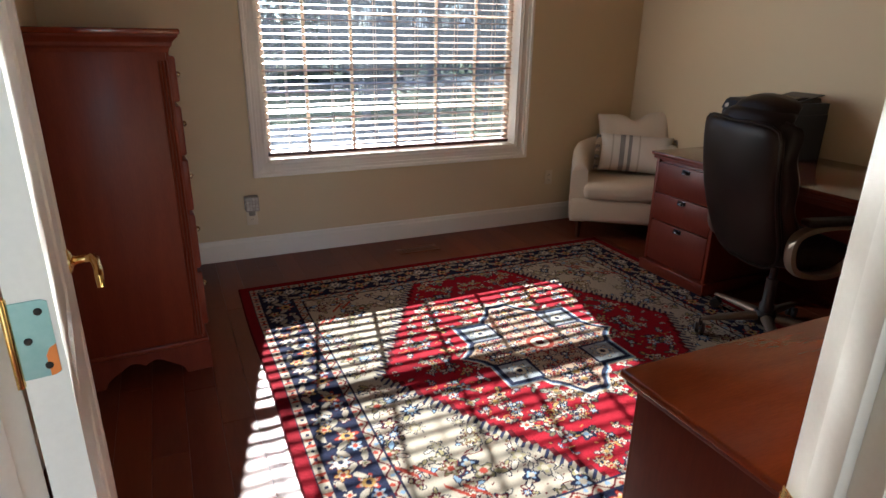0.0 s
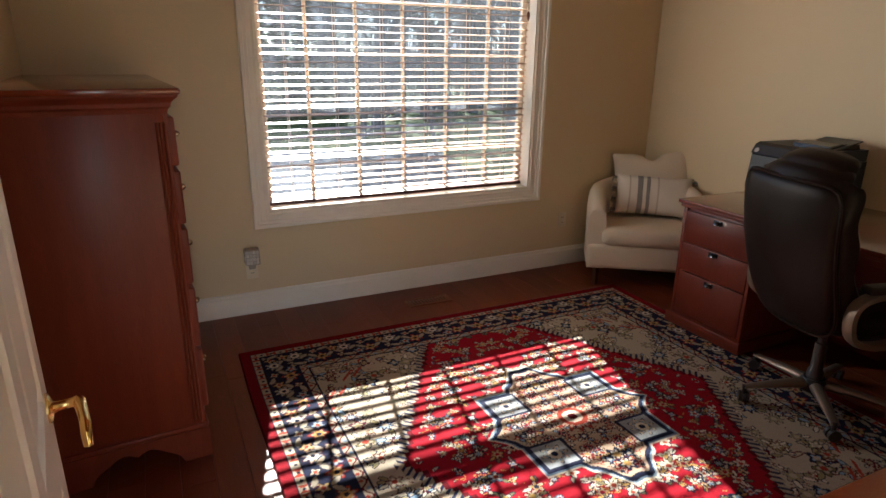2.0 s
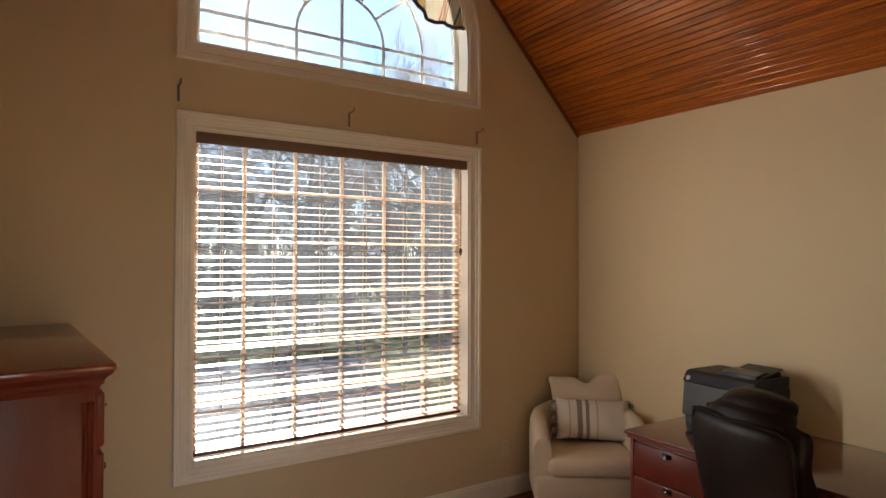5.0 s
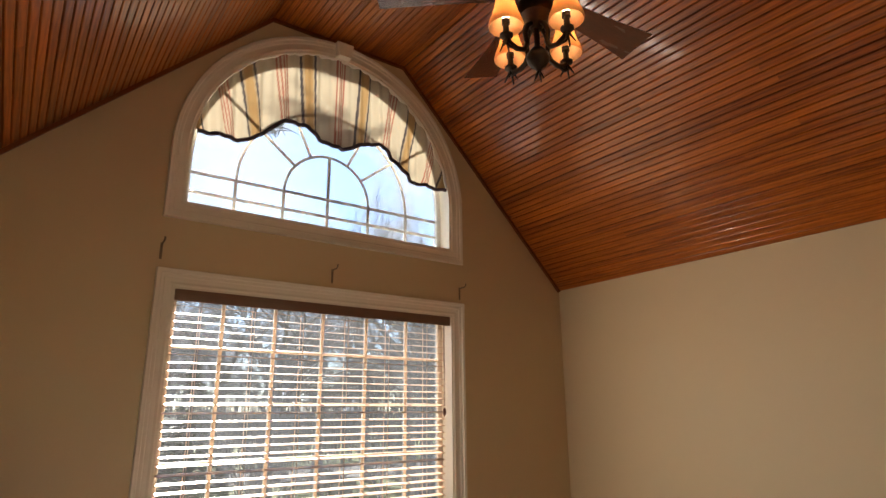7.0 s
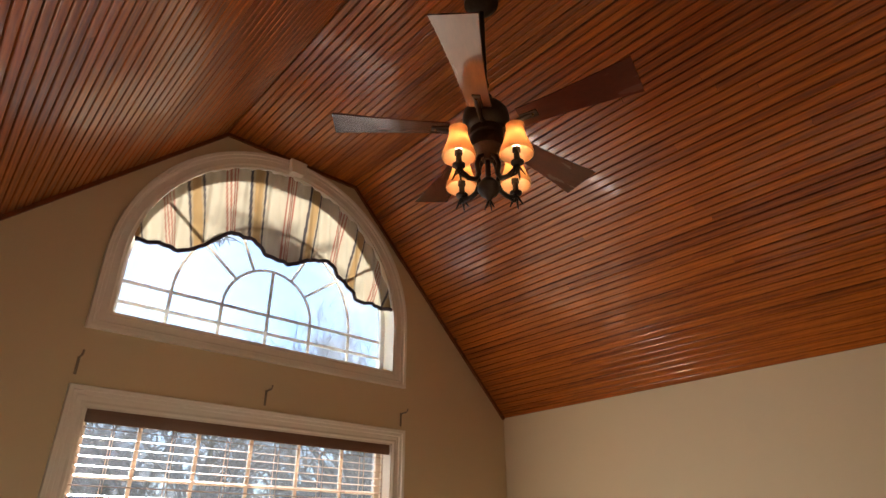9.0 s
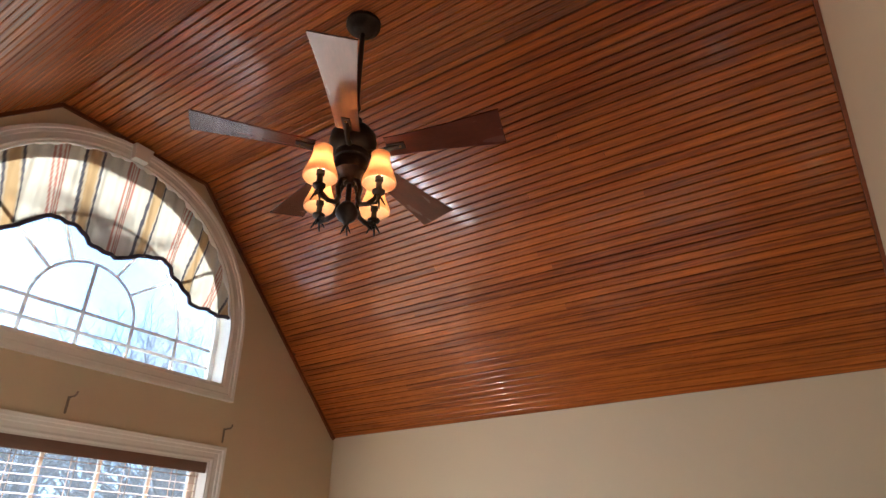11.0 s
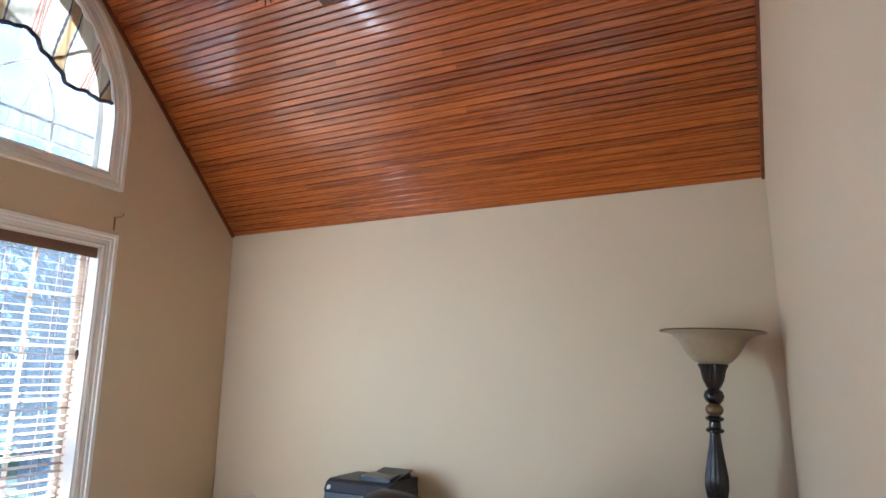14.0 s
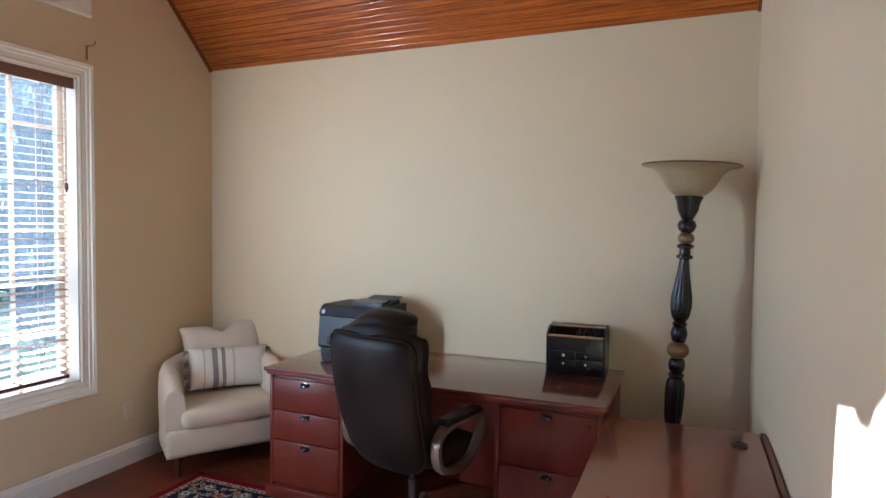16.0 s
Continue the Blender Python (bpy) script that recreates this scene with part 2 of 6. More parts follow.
ORGWOOD = surface("organizer_wood_edge", (0.32, 0.17, 0.07), (0.44, 0.25, 0.11), 0.45, 60, 4, (1, 0.2, 1))
SILVER = surface("small_knob", (0.66, 0.64, 0.60), (0.8, 0.78, 0.74), 0.25, 60, 4, metal=1.0)
GREYHOOK = surface("hook_metal", (0.20, 0.17, 0.13), (0.28, 0.24, 0.19), 0.4, 60, 4, metal=0.6)
PIPING = surface("dark_piping", (0.035, 0.022, 0.035), (0.06, 0.04, 0.055), 0.8, 200, 6, bump=0.4)


# ---- mesh helpers ----
def box(bm, x0, x1, y0, y1, z0, z1, bevel=0.0, seg=2):
    made = bmesh.ops.create_cube(bm, size=1.0)["verts"]
    for v in made:
        v.co = Vector((x0 + (v.co.x + 0.5) * (x1 - x0), y0 + (v.co.y + 0.5) * (y1 - y0), z0 + (v.co.z + 0.5) * (z1 - z0)))
    if bevel > 0:
        edges = list({e for v in made for e in v.link_edges})
        bmesh.ops.bevel(bm, geom=edges, offset=bevel, segments=seg, affect="EDGES", profile=0.5)


def prism(bm, pts, axis, a, b):
    """A polygon of 2D points, extruded from a to b along an axis ("x": pts are (y, z); "y": (x, z); "z": (x, y))."""
    def at(p, d):
        return {"x": (d, p[0], p[1]), "y": (p[0], d, p[1]), "z": (p[0], p[1], d)}[axis]
    lo, hi = [bm.verts.new(at(p, a)) for p in pts], [bm.verts.new(at(p, b)) for p in pts]
    k = len(pts)
    for i in range(k):
        bm.faces.new((lo[i], lo[(i + 1) % k], hi[(i + 1) % k], hi[i]))
    bm.faces.new(lo[::-1])
    bm.faces.new(hi)
    bmesh.ops.recalc_face_normals(bm, faces=bm.faces[:])


def lathe(bm, profile, seg=32, centre=(0, 0), cap=True):
    """A body turned about a vertical axis; the profile holds (radius, z)."""
    rings = []
    for r, z in profile:
        rings.append([bm.verts.new((centre[0] + r * math.cos(2 * math.pi * i / seg), centre[1] + r * math.sin(2 * math.pi * i / seg), z)) for i in range(seg)])
    for lo, hi in zip(rings, rings[1:]):
        for i in range(seg):
            bm.faces.new((lo[i], lo[(i + 1) % seg], hi[(i + 1) % seg], hi[i]))
    if cap:
        bm.faces.new(rings[0][::-1])
        bm.faces.new(rings[-1])


def tube(bm, pts, radii, seg=8, cap=True):
    """A round bar along points; radii is one number or one a point."""
    pts = [Vector(p) for p in pts]
    if isinstance(radii, (int, float)):
        radii = [radii] * len(pts)
    rings, side = [], None
    for i, p in enumerate(pts):
        d = (pts[min(i + 1, len(pts) - 1)] - pts[max(i - 1, 0)]).normalized()
        if side is None:
            side = d.cross(Vector((0, 0, 1)))
            if side.length < 0.05:
                side = d.cross(Vector((0, 1, 0)))
        side = (side - d * side.dot(d)).normalized()
        up = d.cross(side)
        rings.append([bm.verts.new(p + radii[i] * (math.cos(2 * math.pi * k / seg) * side + math.sin(2 * math.pi * k / seg) * up)) for k in range(seg)])
    for lo, hi in zip(rings, rings[1:]):
        for k in range(seg):
            bm.faces.new((lo[k], lo[(k + 1) % seg], hi[(k + 1) % seg], hi[k]))
    if cap:
        bm.faces.new(rings[0][::-1])
        bm.faces.new(rings[-1])


def ball(bm, c, r, seg=16, rings=10, squash=1.0):
    made = bmesh.ops.create_uvsphere(bm, u_segments=seg, v_segments=rings, radius=r)["verts"]
    for v in made:
        v.co = Vector((v.co.x, v.co.y, v.co.z * squash)) + Vector(c)


def sheet(bm, f, nu, nv, closed=False):
    """A grid surface f(u, v), with u and v from 0 to 1."""
    rows = [[bm.verts.new(f(i / nu, j / nv)) for i in range(nu if closed else nu + 1)] for j in range(nv + 1)]
    k = len(rows[0])
    for lo, hi in zip(rows, rows[1:]):
        for i in range(k if closed else k - 1):
            bm.faces.new((lo[i], lo[(i + 1) % k], hi[(i + 1) % k], hi[i]))
    return rows


def part(name, bm, material, parent=None, label="", smooth=False, angle=40):
    """Links a bmesh as one mesh object under a thing or a part."""
    me = bpy.data.meshes.new(name)
    bmesh.ops.recalc_face_normals(bm, faces=bm.faces[:])
    bm.to_mesh(me)
    bm.free()
    me.materials.append(material)
    if smooth:
        for p in me.polygons:
            p.use_smooth = True
        me.set_sharp_from_angle(angle=radians(angle))
    ob = new(name, me)
    if parent is not None:
        ob.parent = parent
    if label:
        ob["label"] = label
    return ob


def again(name, other, parent, m):
    """Another part on the mesh of one that is built already."""
    ob = new(name, other.data)
    ob.parent = parent
    ob.matrix_basis = m
    return ob


def thing(name, m, label, category, group="", kind=""):
    ob = new(name)
    ob.empty_display_size = 0.1
    ob.matrix_world = m
    return tagged(ob, label, category, group, kind)


def boxpart(name, dims, material, parent, bevel=0.003, label=""):
    bm = bmesh.new()
    box(bm, *dims, bevel=bevel)
    return part(name, bm, material, parent, label, smooth=bevel > 0)


# ---- the room ----
# window wall y = 4.02, desk wall x = 3.72, back wall y = 0.284, left wall x = -0.35
MIDX, EAVE, FLAT, HALF = 1.69, 2.768, 4.305, 0.505
XL, XR, YW, YB = -0.35, 3.72, 4.022, 0.284


def ceiling_z(x):
    return min(FLAT, EAVE + (FLAT - EAVE) * min((XR - x) / (XR - MIDX - HALF), (x - XL) / (MIDX - HALF - XL)))


WIN = (0.765, 2.622, 0.635, 2.470)
ARCH_R, ARCH_SPRING, ARCH_SILL = 0.925, 3.265, 2.940


def columns(bm, xs, spans, y0, y1):
    for xa, xb in zip(xs, xs[1:]):
        xm = (xa + xb) / 2
        for lo, hi in spans(xm):
            prism(bm, [(xa, lo(xa)), (xb, lo(xb)), (xb, hi(xb)), (xa, hi(xa))], "y", y0, y1)


def arch_top(x):
    d = max(0.0, ARCH_R ** 2 - (x - MIDX) ** 2)
    return ARCH_SPRING + math.sqrt(d)


def window_wall():
    bm = bmesh.new()
    xs = sorted({XL, XR, WIN[0], WIN[1], MIDX - HALF, MIDX + HALF} | {MIDX - ARCH_R * math.cos(math.pi * i / 40) for i in range(41)})

    def spans(x):
        zero, top = (lambda q: 0.0), ceiling_z
        cuts = []
        if WIN[0] < x < WIN[1]:
            cuts.append((lambda q: WIN[2], lambda q: WIN[3]))
        if abs(x - MIDX) < ARCH_R:
            cuts.append((lambda q: ARCH_SILL, arch_top))
        out, lo = [], zero
        for a, b in cuts:
            out.append((lo, a))
            lo = b
        return out + [(lo, top)]

    columns(bm, xs, spans, YW, YW + 0.16)
    tagged(part("wall_window", bm, WALL), "tan painted gable wall with two white-framed windows", "wall", kind="structure")


window_wall()
bm = bmesh.new()
box(bm, XR, XR + 0.14, YB - 0.12, YW + 0.16, 0, EAVE)
tagged(part("wall_desk", bm, WALL), "plain tan painted wall behind the desk", "wall", kind="structure")
bm = bmesh.new()
box(bm, XL - 0.14, XL, 0.93, YW + 0.16, 0, EAVE)
tagged(part("wall_chest", bm, WALL), "plain tan painted wall beside the chest", "wall", kind="structure")
bm = bmesh.new()
columns(bm, [0.91, MIDX, MIDX + HALF, XR], lambda x: [((lambda q: 0.0), ceiling_z)], YB - 0.12, YB)
tagged(part("wall_back", bm, WALL), "plain tan painted wall behind the credenza", "wall", kind="structure")

# the slanting wall with the doorway; s runs along it from the back wall, d into the room
CORNER = Vector((0.91, YB, 0))
ALONG, INTO = Vector((-0.8900, 0.4560, 0)).normalized(), Vector((0.4560, 0.8900, 0)).normalized()
SLANT = Matrix((( -ALONG.x, INTO.x, 0, CORNER.x), (-ALONG.y, INTO.y, 0, CORNER.y), (0, 0, 1, 0), (0, 0, 0, 1)))
SLEN, DOOR_A, DOOR_B, DOOR_H = 1.416, 0.155, 1.02, 2.46


def slant_wall():
    bm = bmesh.new()

    def at(s):
        return (CORNER + ALONG * s).x

    for sa, sb, lo in ((0, DOOR_A, 0), (DOOR_A, DOOR_B, DOOR_H), (DOOR_B, SLEN, 0)):
        prism(bm, [(-sa, lo), (-sb, lo), (-sb, ceiling_z(at(sb))), (-sa, ceiling_z(at(sa)))], "y", -0.12, 0)
    ob = part("wall_doorway", bm, WALL)
    ob.matrix_world = SLANT
    tagged(ob, "tan painted slanting wall with a doorway", "wall", kind="structure")


slant_wall()


def plan_poly():
    a = CORNER + ALONG * SLEN
    return [(XL - 0.1, a.y), (XL - 0.1, YW + 0.1), (XR + 0.1, YW + 0.1), (XR + 0.1, YB - 0.1), (0.91, YB - 0.1)]


def ceiling():
    """Beaded pine boards that run from the window to the back wall, with a groove between beads."""
    bm = bmesh.new()
    rnd = random.Random(5)
    profile = [(XL, EAVE), (MIDX - HALF, FLAT), (MIDX + HALF, FLAT), (XR, EAVE)]
    for (xa, za), (xb, zb) in zip(profile, profile[1:]):
        a, b = Vector((xa, 0, za)), Vector((xb, 0, zb))
        length, d = (b - a).length, (b - a).normalized()
        nrm = Vector((-d.z, 0, d.x))
        count = round(length / 0.0432)
        pitch = length / count
        for i in range(count):
            s0 = i * pitch
            shape = [(0.0, 0.012), (0.0030, 0.011), (0.0070, 0.0015), (0.010, 0.0), (pitch - 0.0040, 0.0), (pitch - 0.001, 0.0015), (pitch, 0.010), (pitch, 0.02), (0, 0.02)]
            y0, y1 = YB - 0.12, YW + 0.16
            cut = [y0, y1] if i % 2 else [y0, rnd.uniform(1.2, 3.2), y1]
            for ya, yb in zip(cut, cut[1:]):
                lo = [bm.verts.new(a + d * (s0 + u) + nrm * h + Vector((0, ya, 0))) for u, h in shape]
                hi = [bm.verts.new(a + d * (s0 + u) + nrm * h + Vector((0, yb - 0.0008, 0))) for u, h in shape]
                for q in range(9):
                    bm.faces.new((lo[q], lo[(q + 1) % 9], hi[(q + 1) % 9], hi[q]))
                bm.faces.new(lo[::-1])
                bm.faces.new(hi)
    tagged(part("ceiling", bm, CEIL), "vaulted ceiling of varnished orange pine beadboard", "ceiling", kind="structure")
    bm = bmesh.new()
    outer = [(XL - 0.14, EAVE - 0.02), (MIDX - HALF, FLAT + 0.025), (MIDX + HALF, FLAT + 0.025), (XR + 0.14, EAVE - 0.02), (XR + 0.14, EAVE + 0.14), (MIDX, FLAT + 0.5), (XL - 0.14, EAVE + 0.14)]
    prism(bm, outer, "y", -1.6, YW + 0.5)
    tagged(part("roof", bm, UNDER), "plain dark roof over the room", "roof", kind="structure")
    # thin pine trim where the ceiling meets the gable and the back wall
    for nm, y0, y1 in (("trim_window", YW - 0.018, YW - 0.001), ("trim_back", YB + 0.001, YB + 0.018)):
        bm = bmesh.new()
        for (xa, za), (xb, zb) in zip(profile, profile[1:]):
            if nm == "trim_back" and xb < 1.2:
                continue
            a, b = Vector((xa, za)), Vector((xb, zb))
            d = (b - a).normalized()
            q = Vector((d.y, -d.x)) * 0.022
            prism(bm, [a, b, b + q, a + q], "y", y0, y1)
        tagged(part(nm, bm, CROWN), "thin stained pine trim along the ceiling", "trim", kind="structure")


ceiling()


def baseboards():
    prof = [(0, 0), (0.016, 0), (0.016, 0.112), (0.011, 0.122), (0.010, 0.135), (0.004, 0.142), (0, 0.142)]
    bm = bmesh.new()
    prism(bm, [(YW - p, z) for p, z in prof], "x", XL, XR - 0.016)
    tagged(part("baseboard_window", bm, WHITE), "white painted wooden baseboard", "baseboard", kind="structure")
    bm = bmesh.new()
    prism(bm, [(XR - p, z) for p, z in prof], "y", YB, YW)
    tagged(part("baseboard_desk", bm, WHITE), "white painted wooden baseboard", "baseboard", kind="structure")
    bm = bmesh.new()
    prism(bm, [(XL + p, z) for p, z in prof], "y", 1.0, YW - 0.016)
    tagged(part("baseboard_chest", bm, WHITE), "white painted wooden baseboard", "baseboard", kind="structure")
    bm = bmesh.new()
    prism(bm, [(YB + p, z) for p, z in prof], "x", 0.98, XR - 0.016)
    tagged(part("baseboard_back", bm, WHITE), "white painted wooden baseboard", "baseboard", kind="structure")


baseboards()


# ---- windows ----
def casing_profile(w):
    """Stepped moulding: (distance out from the opening, depth into the room)."""
    return [(0, 0), (0, 0.012), (0.010, 0.016), (0.022, 0.013), (0.045, 0.015), (0.050, 0.020), (0.066, 0.022), (0.070, 0.030), (w - 0.004, 0.032), (w, 0.028), (w, 0)]


def frame_loop(bm, corners, prof, y):
    """A mitred frame of a section round corners given as (point, outward) in x, z."""
    rings = [[bm.verts.new((p[0] + o[0] * u, y - h, p[1] + o[1] * u)) for u, h in prof] for p, o in corners]
    k, m = len(rings), len(prof)
    for i in range(k):
        a, b = rings[i], rings[(i + 1) % k]
        for q in range(m):
            bm.faces.new((a[q], a[(q + 1) % m], b[(q + 1) % m], b[q]))


def window_low():
    w = thing("window_1", pose(0, 0, 0), "white-framed window with tan muntins behind a wooden blind", "window", kind="structure")
    x0, x1, z0, z1 = WIN
    bm = bmesh.new()
    frame_loop(bm, [((x0, z0), (-1, -1)), ((x1, z0), (1, -1)), ((x1, z1), (1, 1)), ((x0, z1), (-1, 1))], casing_profile(0.092), YW)
    part("casing", bm, WHITE, w, "white moulded window casing")
    bm = bmesh.new()
    for d in ((x0 - 0.001, x0 + 0.012, z0, z1), (x1 - 0.012, x1 + 0.001, z0, z1), (x0, x1, z0 - 0.001, z0 + 0.012), (x0, x1, z1 - 0.012, z1 + 0.001)):
        box(bm, d[0], d[1], YW - 0.008, YW + 0.16, d[2], d[3])
    part("reveal", bm, WHITE, w)
    y0, y1 = YW + 0.105, YW + 0.145
    for nm, d in (("sash_stile", (x0 + 0.012, x0 + 0.05, z0 + 0.012, z1 - 0.012)), ("sash_stile", (x1 - 0.05, x1 - 0.012, z0 + 0.012, z1 - 0.012)),
                  ("sash_rail", (x0 + 0.05, x1 - 0.05, z0 + 0.012, z0 + 0.05)), ("sash_rail", (x0 + 0.05, x1 - 0.05, z1 - 0.05, z1 - 0.012))):
        boxpart(nm, (d[0], d[1], y0, y1, d[2], d[3]), VINYL, w, 0.004)
    for i in range(1, 6):
        x = x0 + (x1 - x0) * i / 6
        boxpart("muntin", (x - 0.010, x + 0.010, y0 + 0.008, y1 - 0.008, z0 + 0.05, z1 - 0.05), VINYL, w, 0.003, "tan upright glazing bar")
        z = z0 + (z1 - z0) * i / 6
        boxpart("muntin", (x0 + 0.05, x1 - 0.05, y0 + 0.010, y1 - 0.010, z - 0.010, z + 0.010), VINYL, w, 0.003, "tan level glazing bar")
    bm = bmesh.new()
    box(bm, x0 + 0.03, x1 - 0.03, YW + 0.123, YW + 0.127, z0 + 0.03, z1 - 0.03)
    g = part("pane", bm, GLASS, w, "window glass tinted to dim the view outside")
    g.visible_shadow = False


window_low()


def window_arch():
    w = thing("window_2", pose(0, 0, 0), "white arched window with a sunburst of glazing bars", "window", kind="structure")
    n = 48
    prof = casing_profile(0.092)
    bm = bmesh.new()
    pts = [((MIDX - ARCH_R, ARCH_SILL), (-1, -1)), ((MIDX + ARCH_R, ARCH_SILL), (1, -1))]
    for i in range(n + 1):
        a = math.pi * i / n
        pts.append(((MIDX + ARCH_R * math.cos(a), ARCH_SPRING + ARCH_R * math.sin(a)), (math.cos(a), math.sin(a))))
    frame_loop(bm, pts, prof, YW)
    part("casing", bm, WHITE, w, "white moulded arched casing", smooth=True, angle=25)
    bm = bmesh.new()
    prism(bm, [(MIDX - 0.045, ARCH_SPRING + ARCH_R - 0.01), (MIDX + 0.045, ARCH_SPRING + ARCH_R - 0.01), (MIDX + 0.062, FLAT - 0.024), (MIDX - 0.062, FLAT - 0.024)], "y", YW - 0.062, YW - 0.001)
    part("keystone", bm, WHITE, w, "white keystone block")
    bm = bmesh.new()
    ring = [(MIDX - ARCH_R, ARCH_SILL), (MIDX + ARCH_R, ARCH_SILL)] + [p for p, o in pts[2:]]
    inner = [(MIDX - ARCH_R + 0.014, ARCH_SILL + 0.014), (MIDX + ARCH_R - 0.014, ARCH_SILL + 0.014)] + [(MIDX + (ARCH_R - 0.014) * o[0], ARCH_SPRING + (ARCH_R - 0.014) * o[1]) for p, o in pts[2:]]
    k = len(ring)
    rows = []
    for y in (YW - 0.008, YW + 0.16):
        rows.append(([bm.verts.new((x, y, z)) for x, z in ring], [bm.verts.new((x, y, z)) for x, z in inner]))
    for i in range(k):
        j = (i + 1) % k
        bm.faces.new((rows[0][1][i], rows[0][1][j], rows[1][1][j], rows[1][1][i]))
        bm.faces.new((rows[0][0][i], rows[0][0][j], rows[0][1][j], rows[0][1][i]))
    part("reveal", bm, WHITE, w, smooth=True, angle=25)
    yg = YW + 0.125
    r1 = ARCH_R - 0.014
    bm = bmesh.new()
    frame_loop(bm, [((MIDX - r1 + 0.035, ARCH_SILL + 0.05), (-1, -1)), ((MIDX + r1 - 0.035, ARCH_SILL + 0.05), (1, -1))] +
               [((MIDX + (r1 - 0.035) * math.cos(math.pi * i / n), ARCH_SPRING + (r1 - 0.035) * math.sin(math.pi * i / n)), (math.cos(math.pi * i / n), math.sin(math.pi * i / n))) for i in range(n + 1)],
               [(0, -0.02), (0, 0.02), (0.036, 0.02), (0.036, -0.02)], yg)
    part("sash", bm, VINYL_W, w, smooth=True, angle=25)
    zc = ARCH_SILL + 0.245
    step = 0.305
    for i in range(-2, 3):
        x = MIDX + i * step
        top = zc + (step if i == 0 else 0.0)
        boxpart("muntin", (x - 0.010, x + 0.010, yg - 0.007, yg + 0.007, ARCH_SILL + 0.05, top), VINYL_W, w, 0.0015)
    for z in (ARCH_SILL + 0.125, zc):
        boxpart("muntin", (MIDX - r1 + 0.035, MIDX + r1 - 0.035, yg - 0.0055, yg + 0.0055, z - 0.010, z + 0.010), VINYL_W, w, 0.0015)
    for r in (step, 2 * step):
        bm = bmesh.new()
        tube(bm, [(MIDX + r * math.cos(math.pi * i / 32), yg, zc + r * math.sin(math.pi * i / 32)) for i in range(33)], 0.010, 6)
        part("curved_muntin", bm, VINYL_W, w, smooth=True)
    for a in (38, 64, 116, 142):
        c, s = math.cos(radians(a)), math.sin(radians(a))
        bm = bmesh.new()
        far = 2 * step if a in (64, 116) else 0.94
        tube(bm, [(MIDX + q * c, yg, zc + q * s) for q in (step, min(far, 0.93))], 0.010, 6)
        part("spoke_muntin", bm, VINYL_W, w)
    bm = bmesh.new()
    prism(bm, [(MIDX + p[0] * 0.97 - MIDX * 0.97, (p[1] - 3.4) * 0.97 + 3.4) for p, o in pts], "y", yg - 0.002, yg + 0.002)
    g = part("pane", bm, GLASS, w, "arched glass tinted to dim the view outside")
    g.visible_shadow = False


window_arch()


def blind():
    b = thing("window_blind", pose(MIDX, YW + 0.045, WIN[3]), "brown wooden slatted blind hanging open in the window", "blind")
    w = (WIN[1] - WIN[0]) / 2 - 0.018
    drop = WIN[3] - WIN[2]
    bm = bmesh.new()
    box(bm, -w, w, -0.052, -0.04, -0.075, -0.004, 0.004)
    box(bm, -w, w, -0.04, 0.03, -0.045, -0.004, 0.003)
    part("headrail", bm, RAIL, b, "taupe blind valance board", smooth=True)
    pitch = 0.0435
    count = int((drop - 0.12) / pitch)
    bm = bmesh.new()
    ang = radians(9)
    c, s = math.cos(ang), math.sin(ang)
    pr = []
    for q in range(7):
        u = -0.0245 + 0.049 * q / 6
        pr.append((u, 0.0022 * (1 - (u / 0.0245) ** 2)))
    pr = pr + [(u, h - 0.0026) for u, h in pr[::-1]]
    prism(bm, [(u * c - h * s, u * s + h * c) for u, h in pr], "x", -w + 0.004, w - 0.030)
    first = part("slat", bm, SLAT, b, smooth=True, angle=50)
    first.location.z = -0.092
    for i in range(1, count):
        again("slat", first, b, pose(0, 0, -0.092 - i * pitch))
    zb = -0.092 - count * pitch
    boxpart("bottom_rail", (-w + 0.004, w - 0.030, -0.025, 0.025, zb - 0.014, zb + 0.008), RAILDARK, b, 0.004, "dark red-brown bottom rail")
    xs = [-w + 0.15 + (2 * w - 0.33) * i / 5 for i in range(6)]
    for x in xs:
        bm = bmesh.new()
        for y in (-0.026, 0.026):
            tube(bm, [(x, y, -0.05), (x, y, zb)], 0.0022, 5)
        part("ladder_cord", bm, CORD, b)
    bm = bmesh.new()
    tube(bm, [(w - 0.05, -0.04, -0.05), (w - 0.05, -0.042, -0.62)], 0.0018, 5)
    tube(bm, [(w - 0.043, -0.04, -0.05), (w - 0.043, -0.042, -0.62)], 0.0018, 5)
    lathe(bm, [(0.003, -0.63), (0.009, -0.64), (0.011, -0.66), (0.006, -0.68), (0.003, -0.69)], 10, (w - 0.047, -0.042))
    part("lift_cord", bm, RAILDARK, b, "thin cord with a wooden tassel")


blind()


